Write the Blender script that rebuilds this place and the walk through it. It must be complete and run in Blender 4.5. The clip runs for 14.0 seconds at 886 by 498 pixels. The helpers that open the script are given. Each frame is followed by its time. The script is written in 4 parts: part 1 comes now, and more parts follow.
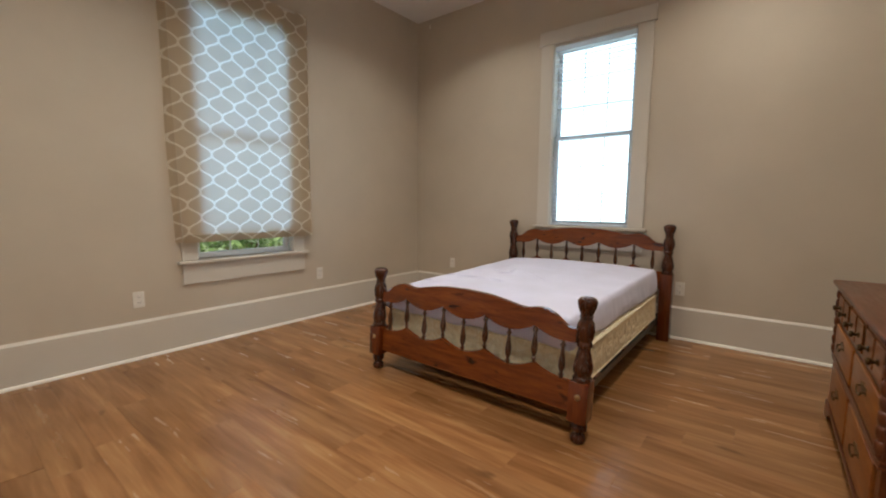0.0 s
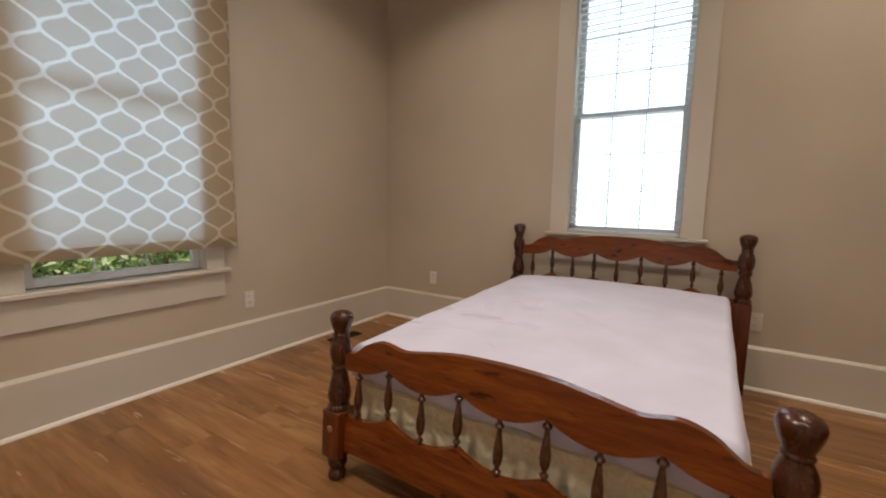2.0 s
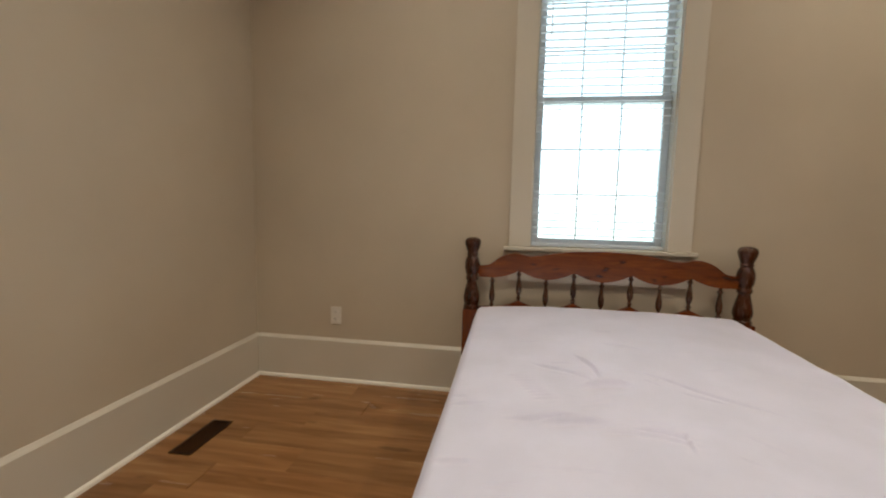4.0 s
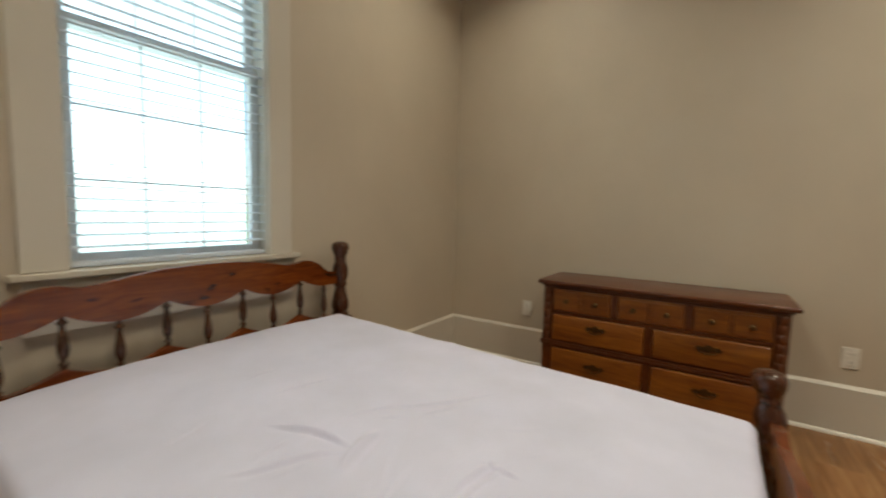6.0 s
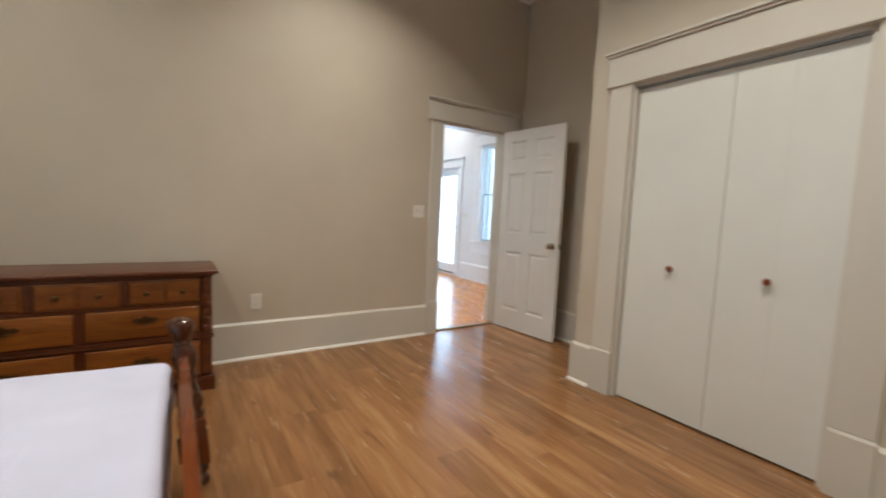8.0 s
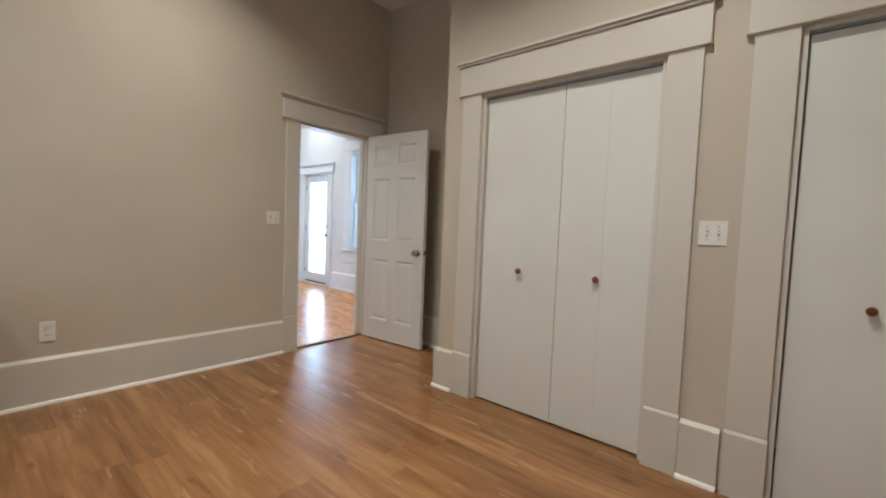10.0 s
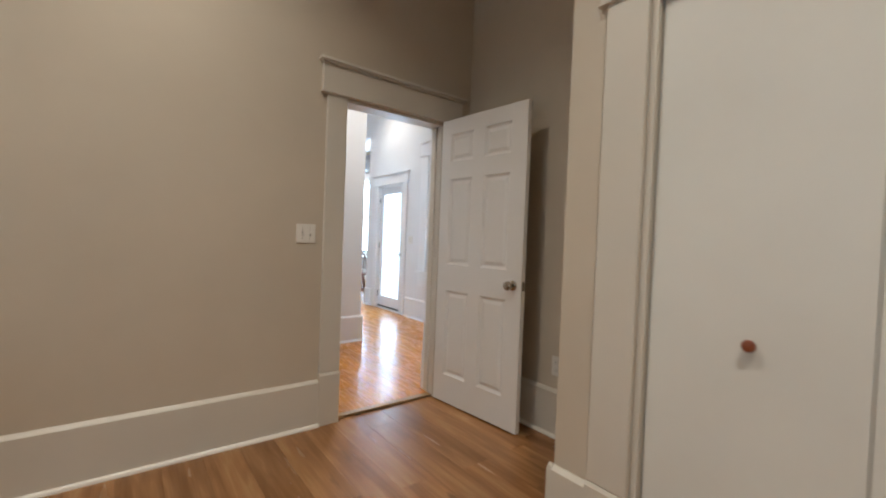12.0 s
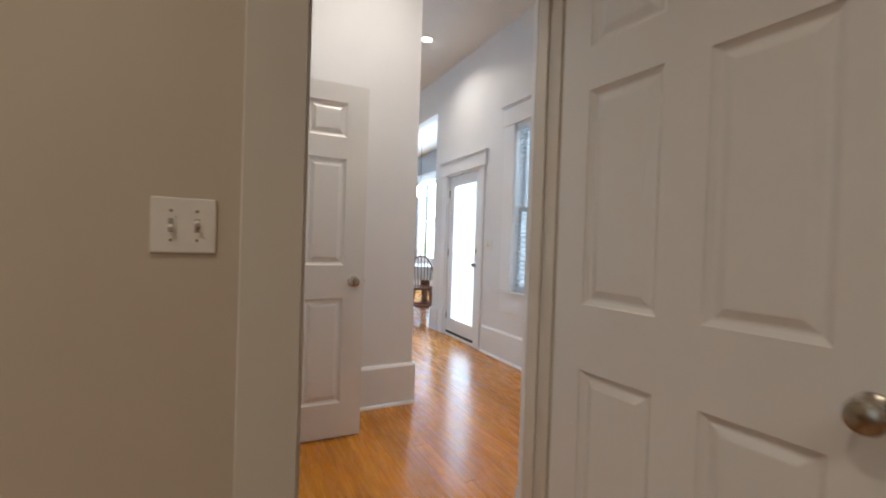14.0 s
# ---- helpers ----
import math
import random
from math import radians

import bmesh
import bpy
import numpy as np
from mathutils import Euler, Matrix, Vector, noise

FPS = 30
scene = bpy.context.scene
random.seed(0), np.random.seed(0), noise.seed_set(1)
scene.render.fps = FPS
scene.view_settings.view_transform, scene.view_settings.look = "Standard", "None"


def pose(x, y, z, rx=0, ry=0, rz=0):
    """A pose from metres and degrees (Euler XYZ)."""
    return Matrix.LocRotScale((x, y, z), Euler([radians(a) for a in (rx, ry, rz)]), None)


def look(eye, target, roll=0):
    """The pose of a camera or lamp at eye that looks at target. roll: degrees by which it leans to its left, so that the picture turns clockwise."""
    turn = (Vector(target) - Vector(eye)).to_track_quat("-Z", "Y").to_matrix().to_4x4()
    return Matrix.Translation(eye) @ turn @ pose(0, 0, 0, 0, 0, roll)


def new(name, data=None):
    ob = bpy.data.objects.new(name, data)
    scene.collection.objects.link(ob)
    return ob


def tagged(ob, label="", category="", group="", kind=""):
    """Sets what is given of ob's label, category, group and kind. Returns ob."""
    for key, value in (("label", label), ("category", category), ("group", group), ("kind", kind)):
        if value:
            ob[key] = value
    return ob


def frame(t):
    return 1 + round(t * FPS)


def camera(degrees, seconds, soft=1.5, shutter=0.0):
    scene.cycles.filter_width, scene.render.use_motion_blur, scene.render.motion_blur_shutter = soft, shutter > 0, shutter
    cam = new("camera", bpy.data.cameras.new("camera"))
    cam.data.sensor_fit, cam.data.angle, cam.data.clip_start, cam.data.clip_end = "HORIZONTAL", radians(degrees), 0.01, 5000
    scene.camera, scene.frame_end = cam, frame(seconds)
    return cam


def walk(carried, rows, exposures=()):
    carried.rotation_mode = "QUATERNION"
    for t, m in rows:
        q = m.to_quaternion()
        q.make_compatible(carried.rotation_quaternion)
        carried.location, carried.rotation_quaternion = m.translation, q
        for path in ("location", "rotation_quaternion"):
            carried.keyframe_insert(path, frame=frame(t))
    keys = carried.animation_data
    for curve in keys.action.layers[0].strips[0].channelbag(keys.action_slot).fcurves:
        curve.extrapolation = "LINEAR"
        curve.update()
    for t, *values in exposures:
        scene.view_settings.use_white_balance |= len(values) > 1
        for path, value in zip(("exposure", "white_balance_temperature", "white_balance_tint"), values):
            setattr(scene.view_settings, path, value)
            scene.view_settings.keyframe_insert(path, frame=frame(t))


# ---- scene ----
cam = camera(93.9, 14.0, 2.0, 0.35)
PATH = [
    (0, (0.196, -0.185, 1.165), (-1.034, 1.377, 0.95), 0.4),
    (0.5, (-0.036, 0.027, 1.165), (-1.211, 1.633, 0.962), 0.6),
    (1, (-0.261, 0.205, 1.145), (-1.383, 1.847, 0.941), 0.8),
    (1.5, (-0.486, 0.437, 1.168), (-1.601, 2.086, 0.976), 0.9),
    (2, (-0.696, 0.629, 1.181), (-1.757, 2.308, 0.948), 1.1),
    (4.5, (-1.951, 1.478, 1.172), (-1.846, 3.467, 0.989), 1.1),
    (5, (-2.056, 1.655, 1.165), (-1.441, 3.548, 0.976), 1.0),
    (5.5, (-2.103, 1.9, 1.171), (-0.908, 3.494, 0.996), 1.2),
    (6, (-2.117, 2.013, 1.193), (-0.443, 3.092, 1.013), 1.5),
    (6.5, (-2.147, 2.034, 1.202), (-0.217, 2.529, 1.025), 1.7),
    (7, (-2.251, 1.996, 1.197), (-0.263, 1.862, 1.022), 2.4),
    (7.5, (-2.307, 1.931, 1.188), (-0.428, 1.269, 1.02), 2.6),
    (8, (-2.391, 1.847, 1.181), (-0.727, 0.752, 1.008), 2.6),
    (8.5, (-2.535, 1.789, 1.165), (-1.115, 0.392, 0.984), 2.5),
    (11, (-2.082, 1.308, 1.19), (-0.793, -0.217, 1.086), 2.3),
    (11.5, (-1.813, 1.024, 1.2), (-0.354, -0.342, 1.12), 2.2),
    (12, (-1.469, 0.773, 1.178), (0.113, -0.45, 1.135), 2.2),
    (12.5, (-1.119, 0.52, 1.168), (0.546, -0.587, 1.128), 2.4),
    (13, (-0.769, 0.252, 1.184), (0.968, -0.737, 1.127), 2.4),
    (13.5, (-0.373, 0.036, 1.175), (1.372, -0.939, 1.12), 2.1),
    (14, (-0.004, -0.184, 1.167), (1.78, -1.086, 1.14), 1.9),
]
# the film camera's own brightness and white balance along the way
GAIN = [(0.0, 0.11, 6300, 9), (1.0, 0.08, 6700, 14), (2.0, -0.08, 6950, 15), (4.5, -0.09, 6850, 5), (5.5, -0.13, 6600, 2), (6.5, -0.03, 6900, 2),
        (7.5, 0.18, 6500, 5), (8.5, 0.17, 5850, 6), (11.0, 0.03, 6050, 6), (12.5, -0.07, 6300, 9), (13.5, -0.26, 6450, 9), (14.0, -0.49, 6750, 11)]
walk(cam, [(t, look(eye, target, roll)) for t, eye, target, roll in PATH], GAIN)

# ---------------------------------------------------------------- light
world = bpy.data.worlds.new("world")
scene.world = world
world.use_nodes = True
wn = world.node_tree
sky = wn.nodes.new("ShaderNodeTexSky")
sky.sky_type = 'NISHITA'
sky.sun_disc = False
sky.sun_elevation = radians(73)
sky.sun_rotation = radians(90)
wn.nodes["Background"].inputs["Strength"].default_value = 0.15
wn.links.new(sky.outputs[0], wn.nodes["Background"].inputs["Color"])


def lamp(name, kind, energy, color, m, **kw):
    data = bpy.data.lights.new(name, kind)
    data.energy, data.color = energy, color
    for key, value in kw.items():
        if key == "size":
            data.size = value
        elif key == "size_y":
            data.size_y = value
        elif key == "shape":
            data.shape = value
        elif key == "spread":
            data.spread = value
        elif key == "angle":
            data.angle = value
    ob = new(name, data)
    ob.matrix_world = m
    return ob


SUN = lamp("sun", 'SUN', 5.0, (1.0, 0.95, 0.86), look((10, 0, 33), (0, 0, 0)), angle=radians(0.5))
WARM = (1.0, 0.90, 0.765)
DAY = (0.66, 0.87, 1.0)
HALLDAY = (0.53, 0.76, 1.0)
# daylight standing in the window openings
lamp("daylight_north", 'AREA', 11, DAY, look((-1.22, 4.12, 1.85), (-1.22, 0, 1.85)), shape='RECTANGLE', size=0.80, size_y=1.84)
lamp("daylight_west", 'AREA', 6.4, (0.46, 0.74, 1.0), look((-3.70, 1.62, 1.84), (0, 1.62, 1.84)), shape='RECTANGLE', size=0.92, size_y=1.80, spread=radians(50))
lamp("daylight_hall_window", 'AREA', 13, HALLDAY, look((2.90, -2.86, 1.54), (2.90, 0, 1.54)), shape='RECTANGLE', size=0.84, size_y=1.66)
lamp("daylight_hall_door", 'AREA', 44, HALLDAY, look((4.35, -2.80, 1.05), (4.35, 0, 1.05)), shape='RECTANGLE', size=0.86, size_y=1.98)
lamp("daylight_dining", 'AREA', 340, HALLDAY, look((8.6, -4.70, 1.75), (8.6, 0, 1.75)), shape='RECTANGLE', size=2.5, size_y=1.9)
DOWNLIGHTS = [(0.05, 0.75, 18), (0.05, 3.00, 12.5), (-1.85, 0.58, 24), (-2.15, 2.80, 12.5)]
for lx, ly, watts in DOWNLIGHTS:
    lamp("downlight_lamp", 'AREA', watts, WARM, pose(lx, ly, 3.398), shape='DISK', size=0.11, spread=radians(130))
HALLLIGHTS = [(4.21, -2.03, 12), (1.95, -0.95, 21)]
for lx, ly, watts in HALLLIGHTS:
    lamp("downlight_lamp", 'AREA', watts, (1.0, 0.93, 0.84), pose(lx, ly, 3.400), shape='DISK', size=0.05, spread=radians(140))


# ---------------------------------------------------------------- materials
class Nodes:
    """A small writer of shader trees."""

    def __init__(self, name):
        self.mat = bpy.data.materials.new(name)
        self.mat.use_nodes = True
        self.tree = self.mat.node_tree
        self.bsdf = self.tree.nodes["Principled BSDF"]

    def node(self, kind, **values):
        n = self.tree.nodes.new(kind)
        for key, value in values.items():
            self.put(n.inputs[key.replace("_", " ")], value)
        return n

    def put(self, socket, value):
        if isinstance(value, bpy.types.NodeSocket):
            self.tree.links.new(value, socket)
        else:
            socket.default_value = value

    def set(self, key, value):
        self.put(self.bsdf.inputs[key], value)

    def math(self, op, a, b=0.0, c=0.0):
        n = self.tree.nodes.new("ShaderNodeMath")
        n.operation = op
        self.put(n.inputs[0], a)
        self.put(n.inputs[1], b)
        self.put(n.inputs[2], c)
        return n.outputs[0]

    def coords(self, scale=(1, 1, 1), jitter=False):
        co = self.tree.nodes.new("ShaderNodeTexCoord").outputs["Object"]
        if jitter:
            info = self.tree.nodes.new("ShaderNodeObjectInfo").outputs["Random"]
            far = self.tree.nodes.new("ShaderNodeVectorMath")
            far.operation = 'SCALE'
            far.inputs[0].default_value = (37.0, 19.0, 53.0)
            self.put(far.inputs["Scale"], info)
            add = self.tree.nodes.new("ShaderNodeVectorMath")
            add.operation = 'ADD'
            self.put(add.inputs[0], co)
            self.put(add.inputs[1], far.outputs[0])
            co = add.outputs[0]
        m = self.tree.nodes.new("ShaderNodeMapping")
        m.inputs["Scale"].default_value = scale
        self.put(m.inputs["Vector"], co)
        return m.outputs[0]

    def noise(self, vector, scale, detail=4.0, rough=0.55, distortion=0.0):
        n = self.node("ShaderNodeTexNoise", Scale=scale, Detail=detail, Roughness=rough, Distortion=distortion)
        self.put(n.inputs["Vector"], vector)
        return n.outputs["Fac"]

    def ramp(self, fac, stops):
        n = self.tree.nodes.new("ShaderNodeValToRGB")
        while len(n.color_ramp.elements) < len(stops):
            n.color_ramp.elements.new(0.5)
        for e, (p, c) in zip(n.color_ramp.elements, stops):
            e.position = p
            e.color = (*c, 1.0) if len(c) == 3 else c
        self.put(n.inputs[0], fac)
        return n.outputs[0]

    def mix(self, fac, a, b, mode='MIX'):
        n = self.tree.nodes.new("ShaderNodeMix")
        n.data_type, n.blend_type = 'RGBA', mode
        self.put(n.inputs["Factor"], fac)
        self.put(n.inputs["A"], a if isinstance(a, bpy.types.NodeSocket) else (*a, 1.0))
        self.put(n.inputs["B"], b if isinstance(b, bpy.types.NodeSocket) else (*b, 1.0))
        return n.outputs["Result"]

    def bump(self, height, strength, distance=0.002):
        n = self.node("ShaderNodeBump", Strength=strength, Distance=distance)
        self.put(n.inputs["Height"], height)
        self.set("Normal", n.outputs[0])


def paint(name, color, rough, mottled=0.05, relief=0.12, grain=220.0, spec=0.5):
    """Rolled or brushed paint: faint patches, roller stipple."""
    k = Nodes(name)
    co = k.coords()
    patches = k.noise(co, 1.7, 5)
    fine = k.noise(co, grain, 2)
    dark = tuple(c * (1 - mottled * 2) for c in color)
    lite = tuple(min(1, c * (1 + mottled)) for c in color)
    k.set("Base Color", k.ramp(patches, [(0.3, dark), (0.7, lite)]))
    k.set("Roughness", k.math('MULTIPLY_ADD', k.noise(co, 9, 4), 0.16, rough - 0.08))
    k.set("Specular IOR Level", spec)
    k.bump(fine, relief, 0.001)
    return k.mat


def wood(name, dark, mid, lite, rough, scale=(1, 1, 1), jitter=True, coat=0.0, knots=0.0, vary=0.35, relief=0.15, pores=0.16):
    """Grain runs along the local x of scale: stretched noise, pores and slow changes of tone."""
    k = Nodes(name)
    co = k.coords(scale, jitter)
    flow = k.noise(co, 3.0, 6, 0.6, 0.8)
    fine = k.noise(co, 22.0, 5, 0.65, 0.3)
    tone = k.math('MULTIPLY_ADD', fine, pores, k.math('MULTIPLY_ADD', k.noise(co, 1.1, 3, 0.5, 1.2), 0.34, k.math('MULTIPLY', flow, 0.50)))
    col = k.ramp(tone, [(0.37, dark), (0.50, mid), (0.65, lite)])
    if jitter:
        rnd = k.tree.nodes.new("ShaderNodeObjectInfo").outputs["Random"]
        shade = k.math('MULTIPLY_ADD', rnd, vary, 1.0 - vary * 0.5)
        grey = k.tree.nodes.new("ShaderNodeCombineColor")
        for i in range(3):
            k.put(grey.inputs[i], shade)
        col = k.mix(1.0, col, grey.outputs[0], 'MULTIPLY')
    if knots:
        spots = k.noise(k.coords((scale[0] * 2.2, scale[1] * 0.8, scale[2] * 0.8), jitter), 2.6, 2, 0.4)
        col = k.mix(k.ramp(spots, [(0.66, (0, 0, 0)), (0.74, (knots, knots, knots))]), col, tuple(c * 0.35 for c in dark))
    k.set("Base Color", col)
    k.set("Roughness", k.math('MULTIPLY_ADD', k.noise(co, 6, 4), 0.18, rough - 0.09))
    k.set("Coat Weight", coat)
    k.set("Coat Roughness", 0.12)
    k.bump(fine, relief, 0.0015)
    return k.mat


def vinyl_plank(name):
    """Printed oak plank: long soft streaks, cathedral figure, a few knots and a satin wear layer."""
    k = Nodes(name)
    long = k.coords((0.5, 4.5, 4.5), True)
    broad = k.noise(long, 1.6, 3, 0.5, 0.6)
    streak = k.noise(long, 4.2, 4, 0.5, 0.9)
    grain = k.noise(k.coords((2.0, 60, 60), True), 1.6, 3, 0.5)
    tone = k.math('MULTIPLY_ADD', grain, 0.14, k.math('MULTIPLY_ADD', streak, 0.40, k.math('MULTIPLY', broad, 0.50)))
    col = k.ramp(tone, [(0.34, (0.155, 0.063, 0.021)), (0.47, (0.238, 0.108, 0.039)), (0.57, (0.302, 0.147, 0.057)), (0.72, (0.420, 0.230, 0.100))])
    rnd = k.tree.nodes.new("ShaderNodeObjectInfo").outputs["Random"]
    grey = k.tree.nodes.new("ShaderNodeCombineColor")
    for i in range(3):
        k.put(grey.inputs[i], k.math('MULTIPLY_ADD', rnd, 0.26, 0.87))
    col = k.mix(1.0, col, grey.outputs[0], 'MULTIPLY')
    spots = k.noise(k.coords((1.6, 5.0, 5.0), True), 2.4, 2, 0.4)
    col = k.mix(k.ramp(spots, [(0.70, (0, 0, 0)), (0.78, (0.6, 0.6, 0.6))]), col, (0.085, 0.036, 0.014))
    k.set("Base Color", col)
    k.set("Roughness", k.math('MULTIPLY_ADD', k.noise(long, 4, 3), 0.14, 0.18))
    k.set("Specular IOR Level", 0.5)
    k.bump(k.math('ADD', grain, k.math('MULTIPLY', k.noise(k.coords((1, 3, 3), True), 4.0, 2), 2.0)), 0.05, 0.0015)
    return k.mat


def metal(name, color, rough):
    k = Nodes(name)
    co = k.coords()
    k.set("Metallic", 1.0)
    k.set("Base Color", k.ramp(k.noise(co, 60, 4), [(0.3, tuple(c * 0.7 for c in color)), (0.7, color)]))
    k.set("Roughness", k.math('MULTIPLY_ADD', k.noise(co, 30, 4), 0.2, rough - 0.1))
    return k.mat


def plastic(name, color, rough):
    k = Nodes(name)
    co = k.coords()
    k.set("Base Color", k.ramp(k.noise(co, 25, 3), [(0.3, tuple(c * 0.93 for c in color)), (0.7, color)]))
    k.set("Roughness", rough)
    return k.mat


WALL = paint("wall_greige_paint", (0.562, 0.491, 0.394), 0.62, 0.03, 0.10, 260)
CEILING = paint("ceiling_white_paint", (0.80, 0.78, 0.75), 0.8, 0.02, 0.12, 180)
TRIM = paint("trim_cream_paint", (0.635, 0.592, 0.518), 0.42, 0.02, 0.05, 90)
SHOE = paint("shoe_white_paint", (0.84, 0.80, 0.73), 0.4, 0.02, 0.05, 90)
DOORPAINT = paint("door_white_paint", (0.74, 0.72, 0.69), 0.38, 0.02, 0.08, 120)
CLOSET = paint("closet_white_paint", (0.72, 0.71, 0.66), 0.45, 0.025, 0.06, 60)
HALLWALL = paint("hall_white_paint", (0.78, 0.78, 0.79), 0.6, 0.02, 0.10, 260)
HALLTRIM = paint("hall_trim_white", (0.82, 0.82, 0.83), 0.4, 0.02, 0.05, 90)
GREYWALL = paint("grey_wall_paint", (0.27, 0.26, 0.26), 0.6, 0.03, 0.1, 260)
SIDING = paint("exterior_white_siding", (0.7, 0.7, 0.68), 0.6, 0.04, 0.1, 60)
DARKGAP = paint("dark_gap", (0.03, 0.03, 0.03), 0.7)
PLANK = vinyl_plank("brown_vinyl_plank")
OAK = wood("orange_oak_board", (0.41, 0.135, 0.010), (0.54, 0.200, 0.017), (0.65, 0.280, 0.032), 0.27, (1.0, 9, 9), True, 0.18, 0.0, 0.32, 0.04)
BEDWOOD = wood("bed_pine_stained", (0.085, 0.0155, 0.0021), (0.150, 0.032, 0.0045), (0.235, 0.060, 0.008), 0.22, (1.6, 12, 12), True, 0.25, 0.9, 0.2, 0.05)
POSTWOOD = wood("turned_pine_stained", (0.022, 0.0046, 0.0010), (0.047, 0.0105, 0.0021), (0.080, 0.0195, 0.0036), 0.26, (16, 16, 1.6), True, 0.12, 0.0, 0.2, 0.06)
POSTBLOCK = wood("post_pine_stained", (0.070, 0.011, 0.002), (0.115, 0.021, 0.004), (0.165, 0.037, 0.006), 0.20, (14, 14, 1.5), True, 0.4, 0.0, 0.2, 0.05)
SPINDLEWOOD = wood("spindle_pine_stained", (0.032, 0.0085, 0.002), (0.060, 0.018, 0.0045), (0.095, 0.032, 0.008), 0.26, (16, 16, 1.6), True, 0.4, 0.0, 0.25, 0.05)
DRAWER = wood("dresser_drawer_maple", (0.145, 0.034, 0.0035), (0.212, 0.063, 0.0062), (0.292, 0.102, 0.011), 0.36, (10, 1.4, 12), True, 0.08, 0.0, 0.22, 0.05)
DRESSER = wood("dresser_frame_maple", (0.058, 0.0115, 0.0018), (0.095, 0.0215, 0.0034), (0.140, 0.037, 0.006), 0.32, (10, 1.4, 12), True, 0.15, 0.0, 0.15, 0.05)
KNOBWOOD = wood("red_wood_knob", (0.12, 0.025, 0.010), (0.22, 0.055, 0.020), (0.30, 0.09, 0.035), 0.3, (8, 8, 8))
CHAIRWOOD = wood("oak_chair_wood", (0.14, 0.055, 0.028), (0.22, 0.095, 0.050), (0.30, 0.145, 0.080), 0.4, (8, 8, 1.5))
NICKEL = metal("satin_nickel", (0.50, 0.45, 0.38), 0.22)
BRIGHTBRASS = metal("worn_brass_cap", (0.62, 0.46, 0.25), 0.35)
BRASS = metal("antique_brass", (0.14, 0.09, 0.045), 0.42)
TRACK = metal("grey_track_metal", (0.42, 0.42, 0.41), 0.5)
THRESH = metal("worn_bronze_strip", (0.48, 0.33, 0.19), 0.5)
STEEL = metal("dark_steel", (0.10, 0.10, 0.10), 0.4)
PLATE = plastic("white_plastic_plate", (0.80, 0.77, 0.71), 0.35)
SLOT = plastic("dark_slot", (0.05, 0.045, 0.04), 0.5)


def slat_material():
    """Thin white vinyl that glows a little with the daylight behind it."""
    k = Nodes("white_blind_slat")
    k.set("Base Color", (0.82, 0.84, 0.86, 1))
    k.set("Roughness", 0.4)
    tran = k.node("ShaderNodeBsdfTranslucent")
    k.put(tran.inputs["Color"], k.ramp(k.noise(k.coords(), 25, 3), [(0.3, (0.80, 0.83, 0.86)), (0.7, (0.86, 0.89, 0.92))]))
    mx = k.node("ShaderNodeMixShader", Fac=0.5)
    k.put(mx.inputs[1], k.bsdf.outputs[0])
    k.put(mx.inputs[2], tran.outputs[0])
    k.tree.links.new(mx.outputs[0], k.tree.nodes["Material Output"].inputs["Surface"])
    return k.mat


BLIND = slat_material()
VINYL = plastic("white_window_vinyl", (0.80, 0.82, 0.84), 0.35)
VINYLGREY = plastic("shadow_grey_plastic", (0.38, 0.35, 0.31), 0.5)
VENT = metal("brown_vent_metal", (0.09, 0.05, 0.03), 0.5)


def glass_material():
    k = Nodes("window_glass")
    k.set("Base Color", (1, 1, 1, 1))
    k.set("Roughness", 0.0)
    k.set("IOR", 1.1)
    k.set("Transmission Weight", 1.0)
    return k.mat


def lit_material(name, color, strength):
    k = Nodes(name)
    k.set("Base Color", (*color, 1))
    k.set("Emission Color", (*color, 1))
    k.set("Emission Strength", strength)
    return k.mat


def cloth_material(name, color, weave, rough=0.9, blotch=0.06):
    k = Nodes(name)
    co = k.coords()
    k.set("Base Color", k.ramp(k.noise(co, 3.5, 5), [(0.3, tuple(c * (1 - blotch * 2) for c in color)), (0.7, color)]))
    k.set("Roughness", rough)
    k.set("Sheen Weight", 0.2)
    k.bump(k.noise(co, weave, 2), 0.15, 0.001)
    return k.mat


def quilted_material():
    """Cream damask ticking with a stitched leafy relief."""
    k = Nodes("cream_quilted_ticking")
    co = k.coords((1, 1, 1))
    leafy = k.noise(co, 26, 4, 0.6, 1.6)
    weave = k.noise(co, 420, 2)
    k.set("Base Color", k.ramp(leafy, [(0.35, (0.72, 0.61, 0.38)), (0.55, (0.82, 0.74, 0.53)), (0.7, (0.87, 0.83, 0.68))]))
    k.set("Roughness", 0.75)
    k.bump(k.math('MULTIPLY_ADD', weave, 0.15, leafy), 0.5, 0.006)
    return k.mat


